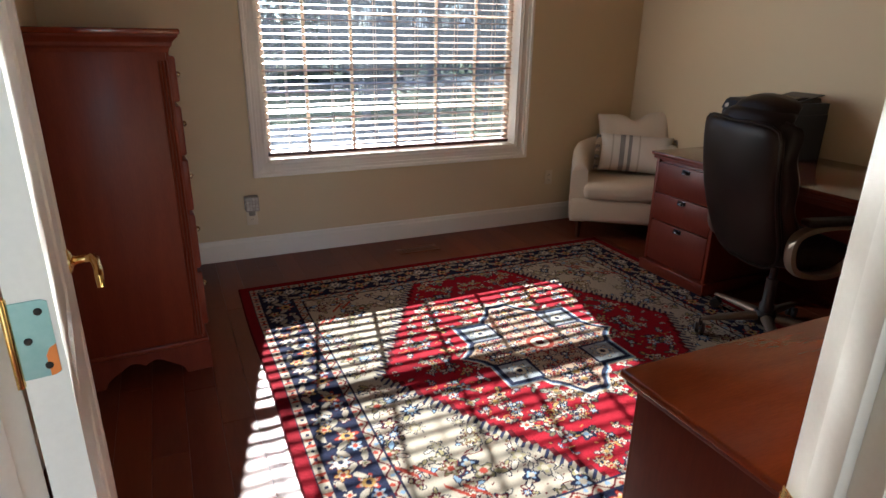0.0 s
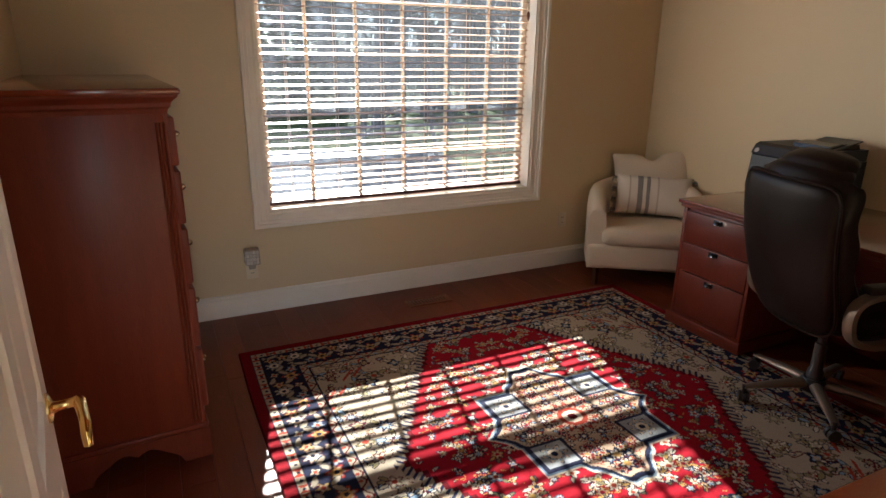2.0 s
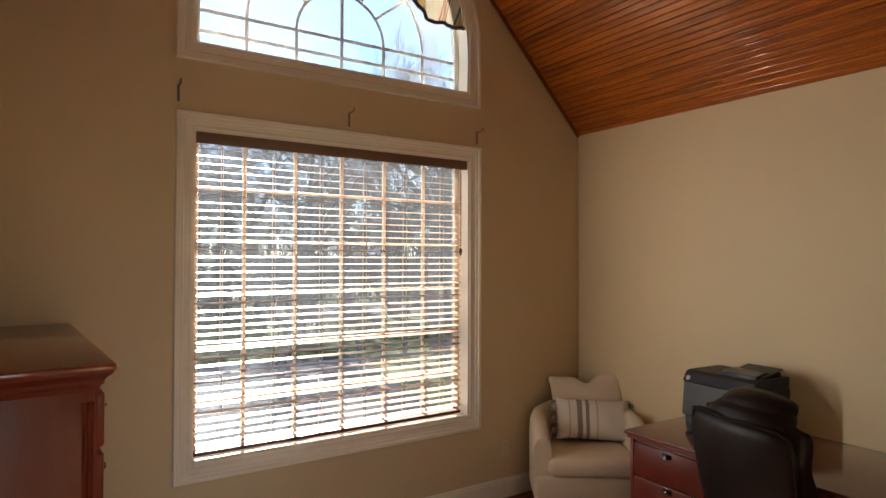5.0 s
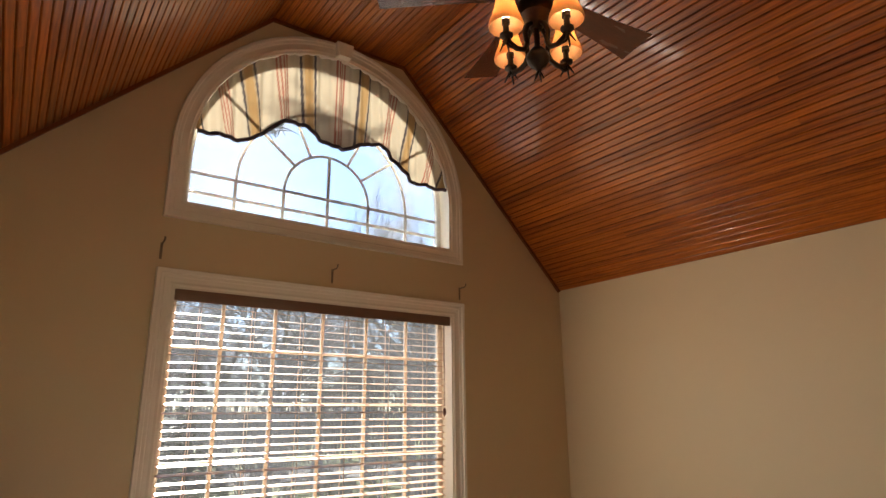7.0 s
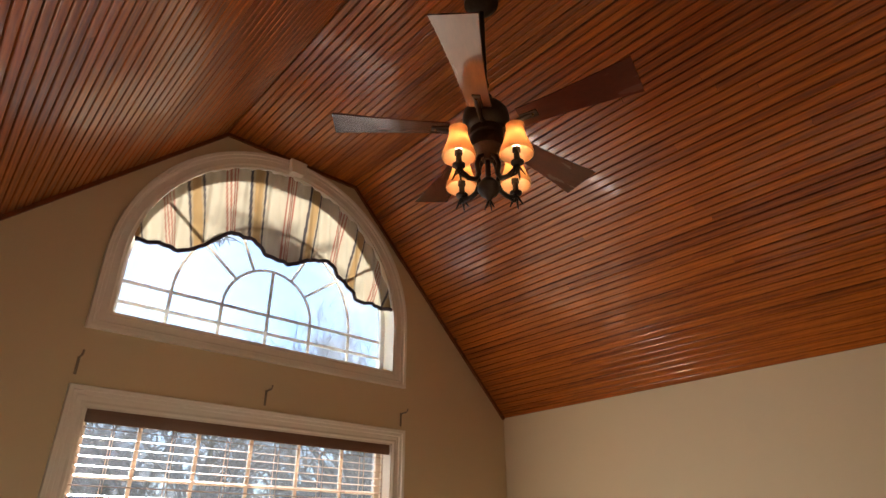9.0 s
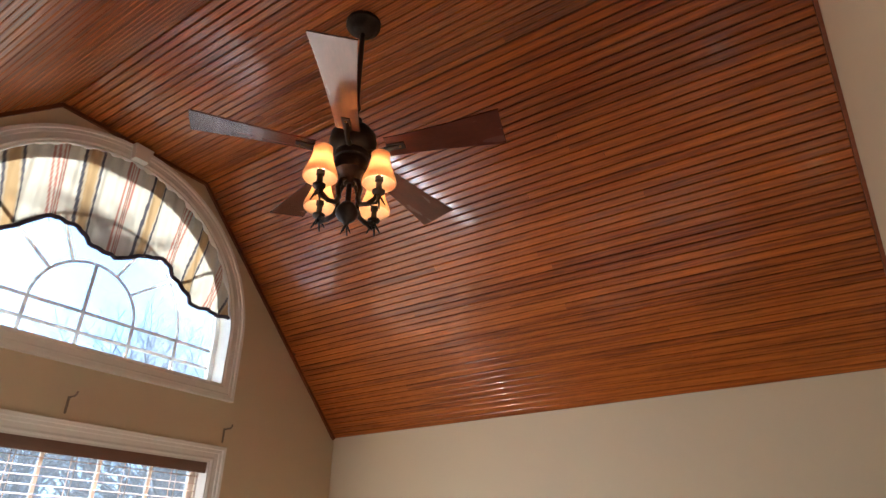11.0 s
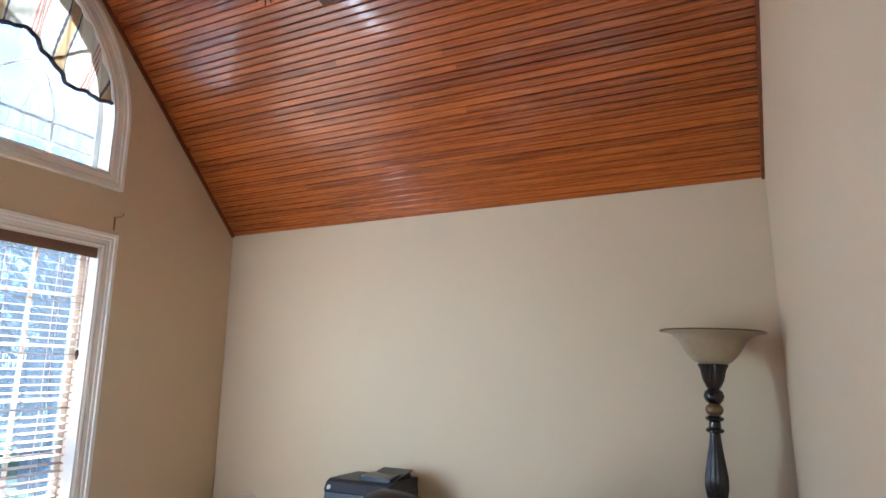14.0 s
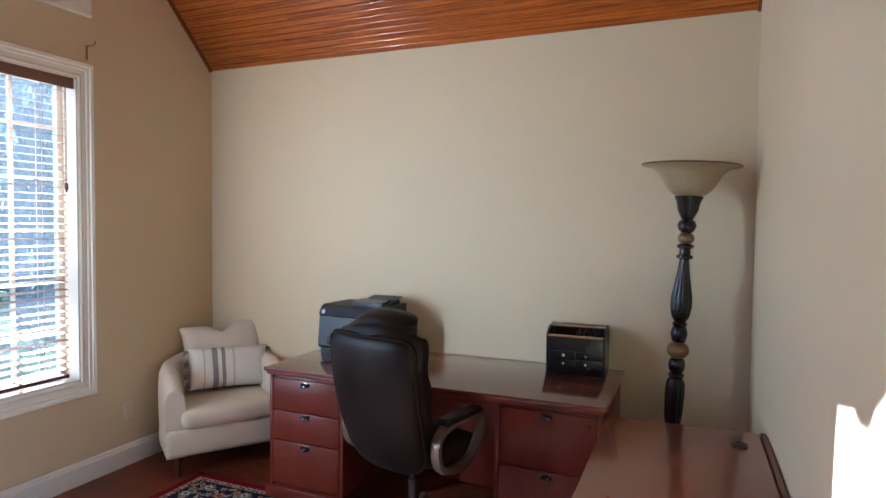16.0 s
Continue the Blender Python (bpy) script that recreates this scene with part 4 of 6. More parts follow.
def rug():
    x0, x1, y0, y1 = 0.458, 3.03, 1.010, 3.478
    cx, cy, hx, hy = (x0 + x1) / 2, (y0 + y1) / 2, (x1 - x0) / 2, (y1 - y0) / 2
    nx, ny = 560, 536
    gx, gy = np.meshgrid(np.linspace(-hx, hx, nx + 1), np.linspace(-hy, hy, ny + 1))
    rs = np.random.RandomState(2)
    wob = 0.004 * np.sin(gy * 5.1 + 1)
    h = 0.011 + rs.uniform(-0.0012, 0.0012, gx.shape) + 0.0015 * np.sin(gx * 3.3) * np.sin(gy * 2.7)
    border = (np.minimum(hx - np.abs(gx), hy - np.abs(gy)) < 1e-6)
    h[border] = 0.001
    verts = np.stack([gx + wob * (np.abs(gx) / hx), gy, h], -1).reshape(-1, 3)
    i = np.arange(nx * ny)
    r, c = i // nx, i % nx
    a = r * (nx + 1) + c
    quads = np.stack([a, a + 1, a + nx + 2, a + nx + 1], -1)
    me = bpy.data.meshes.new("rug")
    me.vertices.add(len(verts))
    me.vertices.foreach_set("co", verts.ravel())
    me.loops.add(quads.size)
    me.loops.foreach_set("vertex_index", quads.ravel())
    me.polygons.add(len(quads))
    me.polygons.foreach_set("loop_start", np.arange(0, quads.size, 4))
    me.update(calc_edges=True)
    # the pattern is the same in all four quarters: work out one and mirror it
    quarter = rug_colours(gx[ny // 2:, nx // 2:], gy[ny // 2:, nx // 2:], hx, hy)
    half = np.concatenate([quarter[:, :0:-1], quarter], 1)
    rgb = np.concatenate([half[:0:-1], half], 0).reshape(-1, 3)
    att = me.color_attributes.new("weave", "FLOAT_COLOR", "POINT")
    att.data.foreach_set("color", np.concatenate([rgb, np.ones((len(rgb), 1))], 1).ravel().astype(np.float32))
    me.materials.append(rug_material())
    ob = new("area_rug", me)
    ob.location = (cx, cy, 0.0)
    tagged(ob, "red, navy and cream oriental wool rug on the wooden floor", "rug")


rug()


# ---- chest of drawers ----
def tall_chest():
    c = thing("chest_of_drawers", pose(0.243, 2.655, 0, 0, 0, 3.6), "tall cherry wood chest of drawers with bracket feet", "chest")
    # local x: towards the drawer fronts (0 is the front of the case), local y along its length
    D, L, H = 0.520, 1.32, 1.440
    bm = bmesh.new()
    box(bm, -D, -0.012, 0, L, 0.145, H - 0.075, 0.004)
    part("case", bm, CHERRY, c, smooth=True)
    for y in (0.002, L - 0.040):
        bm = bmesh.new()
        prism(bm, [(-0.012, y), (-0.001, y + 0.003), (-0.001, y + 0.010), (-0.004, y + 0.014), (0.0, y + 0.019), (-0.004, y + 0.024), (-0.001, y + 0.028), (-0.001, y + 0.035), (-0.012, y + 0.038)], "z", 0.15, H - 0.085)
        part("corner_post", bm, CHERRY, c)
    for y in (-0.001, L + 0.001):
        bm = bmesh.new()
        for x in (-0.014, -0.026, -0.038):
            tube(bm, [(x, y, 0.165), (x, y, H - 0.115)], 0.0055, 8)
        part("corner_reeding", bm, CHERRY, c, "three upright reeds at the corner", smooth=True)
    bm = bmesh.new()
    prof = [(0.0, -0.085), (0.004, -0.070), (0.012, -0.062), (0.014, -0.050), (0.022, -0.040), (0.034, -0.030), (0.036, -0.022), (0.0, -0.022)]
    ring = []
    corners = [((-D, 0), (0, -1)), ((0, 0), (1, -1)), ((0, L), (1, 1)), ((-D, L), (0, 1))]
    for (px, py), (ox, oy) in corners:
        ring.append([bm.verts.new((px + ox * u, py + oy * u, H + z)) for u, z in prof])
    for a, b in zip(ring, ring[1:]):
        for q in range(len(prof) - 1):
            bm.faces.new((a[q], b[q], b[q + 1], a[q + 1]))
    part("cornice", bm, CHERRY, c, smooth=True, angle=25)
    boxpart("top", (-D, 0.044, -0.044, L + 0.044, H - 0.022, H), CHERRY_H, c, 0.007)
    z, hs = 0.185, (0.27, 0.26, 0.235, 0.215, 0.19)
    for i, h in enumerate(hs):
        for y0, y1 in ((0.05, L / 2 - 0.01), (L / 2 + 0.01, L - 0.05)):
            bm = bmesh.new()
            box(bm, -0.012, 0.024, y0, y1, z, z + h - 0.016, 0.010, 3)
            d = part("drawer", bm, CHERRY, c, smooth=True)
            for f in (0.28, 0.72):
                yy = y0 + (y1 - y0) * f
                bm = bmesh.new()
                ball(bm, (0.040, yy, z + h / 2), 0.013, 12, 8)
                tube(bm, [(0.022, yy, z + h / 2), (0.04, yy, z + h / 2)], 0.006, 8)
                part("drawer_knob", bm, HINGEMET, d, smooth=True)
        z += h
    # base with a shaped apron on each side and bracket feet
    bm = bmesh.new()
    box(bm, -D, 0.010, -0.010, L + 0.010, 0.128, 0.150, 0.007)
    part("base_moulding", bm, CHERRY, c, smooth=True)

    def apron(length):
        pts = [(0, 0), (0.105, 0), (0.118, 0.03), (0.145, 0.052), (0.175, 0.070)]
        k = 9
        mid = length / 2
        pts += [(0.175 + (mid - 0.175) * j / k, 0.070 + 0.022 * math.sin(math.pi * j / k) * (1 if j < k else 0) + 0.004 * j / k) for j in range(1, k + 1)]
        full = pts + [(length - x, z) for x, z in pts[::-1]]
        return full + [(length, 0.13), (0, 0.13)]

    for y in (-0.012, L - 0.010):
        bm = bmesh.new()
        prism(bm, [(-D + x, z) for x, z in apron(D + 0.012)], "y", y, y + 0.022)
        part("bracket_apron", bm, CHERRY, c)
    bm = bmesh.new()
    prism(bm, [(0.010 + x, z) for x, z in apron(L - 0.02)], "x", -0.011, 0.012)
    part("bracket_apron", bm, CHERRY, c)
    bm = bmesh.new()
    box(bm, -D, -D + 0.015, 0.01, L - 0.01, 0.0, 0.13)
    part("back_foot_rail", bm, CHERRY, c)


tall_chest()


# ---- desk and credenza ----
def cup_pull(parent, x, y, z):
    """A small cup pull on a front that faces -x."""
    bm = bmesh.new()
    rows = []
    for j in range(7):
        a = math.pi / 2 * j / 6
        rows.append([bm.verts.new((x - 0.022 * math.sin(a) * math.sin(math.pi * (0.04 + 0.92 * i / 10)) ** 0.6, y - 0.026 * math.cos(math.pi * i / 10), z + 0.020 * math.cos(a) * math.sin(math.pi * i / 10) ** 0.7)) for i in range(11)])
    for lo, hi in zip(rows, rows[1:]):
        for i in range(10):
            bm.faces.new((lo[i], lo[i + 1], hi[i + 1], hi[i]))
    bmesh.ops.remove_doubles(bm, verts=bm.verts[:], dist=0.0004)
    box(bm, x - 0.0025, x, y - 0.030, y + 0.030, z - 0.001, z + 0.0235, 0.001)
    return part("cup_pull", bm, PEWTER, parent, "dark pewter cup pull", smooth=True)


DESK_Z, DFX = 0.778, 2.905


def desk():
    d = thing("desk", pose(0, 0, 0), "mahogany double-pedestal office desk with a glossy top", "desk")
    y0, y1 = 0.935, 2.875
    bm = bmesh.new()
    box(bm, DFX, 3.706, y0, y1, DESK_Z - 0.022, DESK_Z, 0.006, 3)
    part("desktop", bm, MAHOG_T, d, smooth=True)
    bm = bmesh.new()
    box(bm, DFX + 0.012, 3.704, y0 + 0.012, y1 - 0.012, DESK_Z - 0.042, DESK_Z - 0.022, 0.005)
    part("top_moulding", bm, MAHOG, d, smooth=True)
    for nm, ya, yb, fronts in (("pedestal", 2.355, 2.850, ((0.100, 0.352, 0.318), (0.358, 0.526, 0.497), (0.532, 0.716, 0.682))), ("pedestal", 0.955, 1.480, ((0.100, 0.425, 0.392), (0.431, 0.716, 0.686)))):
        bm = bmesh.new()
        box(bm, DFX + 0.045, 3.69, ya, yb, 0.085, DESK_Z - 0.042, 0.003)
        p = part(nm, bm, MAHOG, d, smooth=True)
        for yy in (ya, yb - 0.022):
            boxpart("side_stile", (DFX + 0.028, DFX + 0.048, yy, yy + 0.022, 0.085, DESK_Z - 0.042), MAHOG, p, 0.003)
        for z0, z1, zk in fronts:
            bm = bmesh.new()
            box(bm, DFX + 0.026, DFX + 0.046, ya + 0.025, yb - 0.025, z0, z1, 0.003)
            f = part("drawer", bm, MAHOG, d, smooth=True)
            cup_pull(f, DFX + 0.026, (ya + yb) / 2, zk)
        if ya < 1.2:
            bm = bmesh.new()
            lathe(bm, [(0.007, 0), (0.007, 0.002), (0.004, 0.003)], 12)
            bmesh.ops.rotate(bm, verts=bm.verts[:], cent=(0, 0, 0), matrix=Matrix.Rotation(radians(-90), 3, "Y"))
            bmesh.ops.translate(bm, verts=bm.verts[:], vec=(DFX + 0.026, ya + 0.06, 0.675))
            part("lock", bm, PEWTER, d, "small round lock")
        bm = bmesh.new()
        box(bm, DFX + 0.005, 3.69, ya - 0.018, yb + 0.018, 0.014, 0.085, 0.008)
        part("plinth", bm, MAHOG, d, smooth=True)
    boxpart("apron", (DFX + 0.035, DFX + 0.055, 1.480, 2.355, DESK_Z - 0.075, DESK_Z - 0.042), MAHOG, d, 0.002)
    boxpart("modesty_panel", (3.56, 3.58, 1.480, 2.355, 0.016, DESK_Z - 0.042), MAHOG, d, 0.002)


desk()


def credenza():
    c = thing("credenza", pose(0, 0, 0), "mahogany credenza with a glossy bare top along the wall", "credenza")
    x0, x1, y0, y1, z = 1.036, 2.90, YB + 0.028, 0.930, 0.752
    bm = bmesh.new()
    box(bm, x0, x1, y0, y1, z - 0.020, z, 0.006, 3)
    part("top", bm, MAHOG_X, c, smooth=True)
    bm = bmesh.new()
    box(bm, x0 + 0.010, x1 - 0.010, y0, y1 - 0.010, z - 0.036, z - 0.020, 0.006)
    part("top_moulding", bm, MAHOG, c, smooth=True)
    bm = bmesh.new()
    box(bm, x0 + 0.022, x1 - 0.022, y0 + 0.005, y1 - 0.045, 0.08, z - 0.036, 0.003)
    part("body", bm, MAHOG, c, smooth=True)
    bm = bmesh.new()
    box(bm, x0 + 0.012, x1 - 0.012, y0 + 0.005, y1 - 0.03, 0.012, 0.08, 0.006)
    part("plinth", bm, MAHOG, c, smooth=True)
    w = (x1 - x0 - 0.06) / 4
    for i in range(4):
        boxpart("cabinet_door", (x0 + 0.03 + i * w + 0.003, x0 + 0.03 + (i + 1) * w - 0.003, y1 - 0.046, y1 - 0.026, 0.09, z - 0.045), MAHOG, c, 0.003)
    bm = bmesh.new()
    lathe(bm, [(0.030, z), (0.031, z + 0.003), (0.026, z + 0.005), (0.024, z + 0.001)], 24, (2.72, 0.40))
    part("grommet", bm, BLACKPL, c, "black cable grommet", smooth=True)
    boxpart("back_edge", (x0 + 0.4, x1, y0 - 0.022, y0 - 0.002, 0.3, z + 0.004), MAHOG, c, 0.002)


credenza()


# ---- armchair and its cushions ----
def armchair():
    """A small tub chair: front is local -y."""
    c = thing("armchair", pose(3.345, 3.585, 0, 0, 0, -36), "cream upholstered tub armchair in the corner of the room", "armchair")
    R, zb = 0.390, 0.135

    bm = bmesh.new()
    path = []
    n = 44
    sec = [(0.0, zb), (0.006, 0.20), (0.010, 0.35), (0.012, 0.50), (0.006, 0.58), (-0.012, 0.622), (-0.045, 0.640), (-0.080, 0.630), (-0.102, 0.60), (-0.110, 0.52), (-0.112, 0.40), (-0.112, zb)]
    for i in range(n + 1):
        u = i / n
        # straight arms in front, a half round behind
        arm = 0.30
        total = 2 * arm + math.pi * R
        s = u * total
        if s < arm:
            p, o = Vector((R, -arm + s, 0)), Vector((1, 0, 0))
        elif s > total - arm:
            p, o = Vector((-R, -(s - (total - arm)), 0)), Vector((-1, 0, 0))
        else:
            a = (s - arm) / R
            p, o = Vector((R * math.cos(a), R * math.sin(a), 0)), Vector((math.cos(a), math.sin(a), 0))
        lift = 0.050 * math.sin(math.pi * u) ** 1.2 - 0.075 * (1 - min(1, min(u, 1 - u) / 0.13)) ** 2
        path.append([bm.verts.new(p + o * off + Vector((0, 0, z + (lift if z > 0.45 else 0)))) for off, z in sec])
    for a, b in zip(path, path[1:]):
        for k in range(len(sec) - 1):
            bm.faces.new((a[k], a[k + 1], b[k + 1], b[k]))
        bm.faces.new((a[0], b[0], b[-1], a[-1]))
    bm.faces.new(path[0])
    bm.faces.new(path[-1][::-1])
    part("back", bm, CREAM, c, smooth=True, angle=60)
    bm = bmesh.new()
    box(bm, -R - 0.008, R + 0.008, -0.318, 0.06, zb, 0.315, 0.035, 4)
    part("seat_base", bm, CREAM, c, smooth=True)
    bm = bmesh.new()
    box(bm, -R + 0.085, R - 0.085, -0.345, 0.24, 0.305, 0.435, 0.052, 5)
    for v in bm.verts:
        if v.co.z > 0.40:
            v.co.z += 0.022 * (1 - (v.co.x / 0.25) ** 2) * (1 - ((v.co.y + 0.04) / 0.33) ** 2)
    part("seat_cushion", bm, CREAM, c, smooth=True, angle=70)
    for x, y in ((-0.32, -0.26), (0.32, -0.26), (-0.24, 0.26), (0.24, 0.26)):
        bm = bmesh.new()
        lathe(bm, [(0.016, 0.0), (0.026, zb)], 4, (x, y))
        part("leg", bm, LEGWOOD, c, "short tapered dark wooden leg")


armchair()


def pillow_mesh(bm, w, h, t, dip=0.0, n=26):
    """A stuffed cushion standing in the x-z plane, with pinched corners and a sagging top edge."""
    for side in (-1, 1):
        def f(u, v):
            a, b = 2 * u - 1, 2 * v - 1
            puff = (max(0.0, 1 - a ** 4) * max(0.0, 1 - b ** 4)) ** 0.55
            pinch = 1 - 0.075 * (1 - abs(b) ** 3) * abs(a) ** 3
            pinchz = 1 - 0.075 * (1 - abs(a) ** 3) * abs(b) ** 3
            x, z = a * w / 2 * pinch, h / 2 + b * h / 2 * pinchz
            z -= dip * max(0.0, b) ** 2 * math.exp(-(a / 0.22) ** 2)
            wr = 0.006 * math.sin(7 * a + 3 * b) * puff
            return Vector((x, side * (t / 2 * puff + wr) + 0.0, z))
        sheet(bm, f, n, n)
    bmesh.ops.remove_doubles(bm, verts=bm.verts[:], dist=0.0008)


def pillows():
    p = thing("throw_pillow", pose(3.530, 3.690, 0.452, -17, -5, -38) , "plain cream linen pillow standing on the armchair", "pillow", "pillows on the armchair")
    bm = bmesh.new()
    pillow_mesh(bm, 0.58, 0.45, 0.16, 0.06)
    part("cover", bm, PILLOW, p, smooth=True, angle=180)
    q = thing("throw_pillow", pose(3.412, 3.568, 0.452, -24, 2, -36), "cream pillow with grey stripes and tassels on the armchair", "pillow", "pillows on the armchair")
    bm = bmesh.new()
    W, H = 0.55, 0.30
    pillow_mesh(bm, W, H, 0.14, 0.0, 44)
    me = part("cover", bm, PILLOW_W, q, smooth=True, angle=180)
    me.data.materials.append(STRIPE)
    me.data.materials.append(FAINT)
    for f in me.data.polygons:
        x = f.center.x
        if f.center.y < 0 and (-0.120 < x < -0.092 or -0.060 < x < -0.032):
            f.material_index = 1
        elif f.center.y < 0 and (-0.185 < x < -0.170 or 0.012 < x < 0.026):
            f.material_index = 2
    rnd = random.Random(4)
    for side in (-1, 1):
        for i in range(7):
            z = 0.03 + 0.24 * i / 6
            bm = bmesh.new()
            x = side * (W / 2 - 0.008)
            ball(bm, (x + side * 0.010, 0, z), 0.011, 8, 6)
            for k in range(5):
                a, b = rnd.uniform(-0.012, 0.012), rnd.uniform(-0.016, 0.016)
                tube(bm, [(x + side * 0.012, 0, z), (x + side * 0.026, b * 0.5, z + a), (x + side * 0.034, b - 0.004, z - 0.022 + a)], [0.004, 0.0045, 0.003], 5)
            part("tassel", bm, PILLOW if i % 2 else STRIPE, q, "knotted yarn tassel", smooth=True)


pillows()


# ---- office chair ----
def office_chair():
    """Front is local +x; the origin is under the column."""
    c = thing("office_chair", pose(2.855, 1.885, 0.012, 0, 0, -15), "black leather swivel office chair pushed to the desk", "chair")
    bm = bmesh.new()
    lathe(bm, [(0.034, 0.09), (0.036, 0.16), (0.028, 0.17), (0.027, 0.30), (0.019, 0.305), (0.019, 0.40)], 20)
    part("column", bm, BLACKPL, c, smooth=True)
    bm = bmesh.new()
    lathe(bm, [(0.030, 0.055), (0.055, 0.065), (0.058, 0.11), (0.045, 0.125)], 24)
    part("hub", bm, BLACKPL, c, smooth=True)
    for i in range(5):
        a = radians(72 * i + 28)
        ca, sa = math.cos(a), math.sin(a)

        def f(u, v):
            r = 0.045 + 0.285 * u
            w = 0.030 - 0.010 * u
            z0, z1 = 0.075 - 0.002 * u, 0.120 - 0.036 * u ** 1.5
            th = 2 * math.pi * v
            y, z = w * math.cos(th), (z0 + z1) / 2 + (z1 - z0) / 2 * math.sin(th)
            return Vector((r * ca - y * sa, r * sa + y * ca, z))

        bm = bmesh.new()
        rows = sheet(bm, lambda u, v: f(v, u), 12, 10, closed=True)
        bm.faces.new(rows[-1])
        part("leg", bm, CHAMPAGNE, c, "curved metallic base arm", smooth=True)
        bm = bmesh.new()
        x, y = 0.325 * ca, 0.325 * sa
        for s in (-1, 1):
            w = bmesh.ops.create_cone(bm, cap_ends=True, segments=18, radius1=0.027, radius2=0.027, depth=0.017)["verts"]
            bmesh.ops.translate(bm, verts=w, vec=(0, 0, 0.014 * s))
        bmesh.ops.rotate(bm, verts=bm.verts[:], cent=(0, 0, 0), matrix=Matrix.Rotation(radians(90), 3, "X"))
        bmesh.ops.rotate(bm, verts=bm.verts[:], cent=(0, 0, 0), matrix=Matrix.Rotation(a + 0.6 * i, 3, "Z"))
        bmesh.ops.translate(bm, verts=bm.verts[:], vec=(x, y, 0.029))
        tube(bm, [(x, y, 0.045), (x, y, 0.085)], 0.010, 8)
        part("caster", bm, BLACKPL, c, "black twin caster", smooth=True)
    bm = bmesh.new()
    box(bm, -0.12, 0.13, -0.08, 0.08, 0.385, 0.425, 0.012)
    part("mechanism", bm, BLACKPL, c, smooth=True)

    def pad(bm, f, thick, nu=22, nv=22, e=5):
        """A padded slab over a mid surface f(a, b) -> point, normal; a and b from -1 to 1."""
        for side in (-1, 1):
            def g(u, v):
                a, b = 2 * u - 1, 2 * v - 1
                p, nrm = f(a, b)
                k = (max(0.0, 1 - abs(a) ** e) * max(0.0, 1 - abs(b) ** e)) ** 0.42
                return p + nrm * side * thick / 2 * k
            sheet(bm, g, nu, nv)
        bmesh.ops.remove_doubles(bm, verts=bm.verts[:], dist=0.0008)

    def superr(a, b, e=5):
        # rounded-rectangle corners
        m = max(abs(a), abs(b))
        if m < 1e-6:
            return a, b
        q = (abs(a / m) ** e + abs(b / m) ** e) ** (-1 / e)
        k = 1 + (q - 1) * m ** 3
        return a * k, b * k

    def seatf(a, b):
        a, b = superr(a, b)
        return Vector((0.03 + 0.26 * a, 0.265 * b, 0.475 + 0.012 * b * b - 0.01 * a)), Vector((0, 0, 1))

    bm = bmesh.new()
    pad(bm, seatf, 0.115)
    part("seat", bm, LEATHER, c, "padded black leather seat", smooth=True, angle=180)
    lean = radians(15)

    def backpoint(b):
        # height along the back, from -1 at the foot to 1 at the head
        t = (b + 1) / 2
        s = 0.700 * t
        x = -0.195 - s * math.sin(lean) - 0.030 * math.sin(math.pi * t) + 0.02 * t ** 3
        z = 0.418 + s * math.cos(lean)
        return x, z

    def backf(a, b):
        a2, b2 = superr(a, b, 9.0 if b > 0 else 5.0)
        x, z = backpoint(b2)
        half = 0.268 + 0.010 * max(0.0, b2) - 0.022 * max(0.0, -b2) ** 2
        return Vector((x + 0.045 * a2 * a2, half * a2, z)), Vector((math.cos(lean), 0, math.sin(lean)))

    def frontf(a, b):
        p, nrm = backf(a * 1.03, b * 0.96 + 0.02)
        return p + nrm * (0.066 + 0.010 * math.sin(9 * b)), nrm

    bm = bmesh.new()
    pad(bm, frontf, 0.105, 22, 40)
    part("back_cushion", bm, LEATHER, c, "thick channelled black leather cushion", smooth=True, angle=180)
    bm = bmesh.new()
    pad(bm, backf, 0.06, 26, 26, 14)
    back = part("backrest", bm, LEATHER, c, "tall padded black leather back", smooth=True, angle=180)
    # piping round the shell of the back, and the stacked head roll
    bm = bmesh.new()
    ring = []
    for i in range(65):
        th = 2 * math.pi * i / 64
        m = max(abs(math.cos(th)), abs(math.sin(th)))
        p, nrm = backf(0.985 * math.cos(th) / m, 0.985 * math.sin(th) / m)
        ring.append(p - nrm * 0.012)
    tube(bm, ring, 0.0065, 6)
    part("piping", bm, LEATHER, back, smooth=True)
    for zc, hh, tt, dx in ((1.118, 0.036, 0.120, 0.060), (1.158, 0.034, 0.115, 0.100)):
        def headf(a, b):
            a, b = superr(a, b, 3.5)
            x, _ = backpoint(0.95)
            return Vector((x + dx + 0.05 * a * a + 0.02 * b, (0.215 if zc < 1.15 else 0.185) * a, zc + hh * b - 0.028 * a * a)), Vector((math.cos(lean), 0, math.sin(lean)))
        bm = bmesh.new()
        pad(bm, headf, tt, 20, 10)
        part("head_roll", bm, LEATHER, back, smooth=True, angle=180)
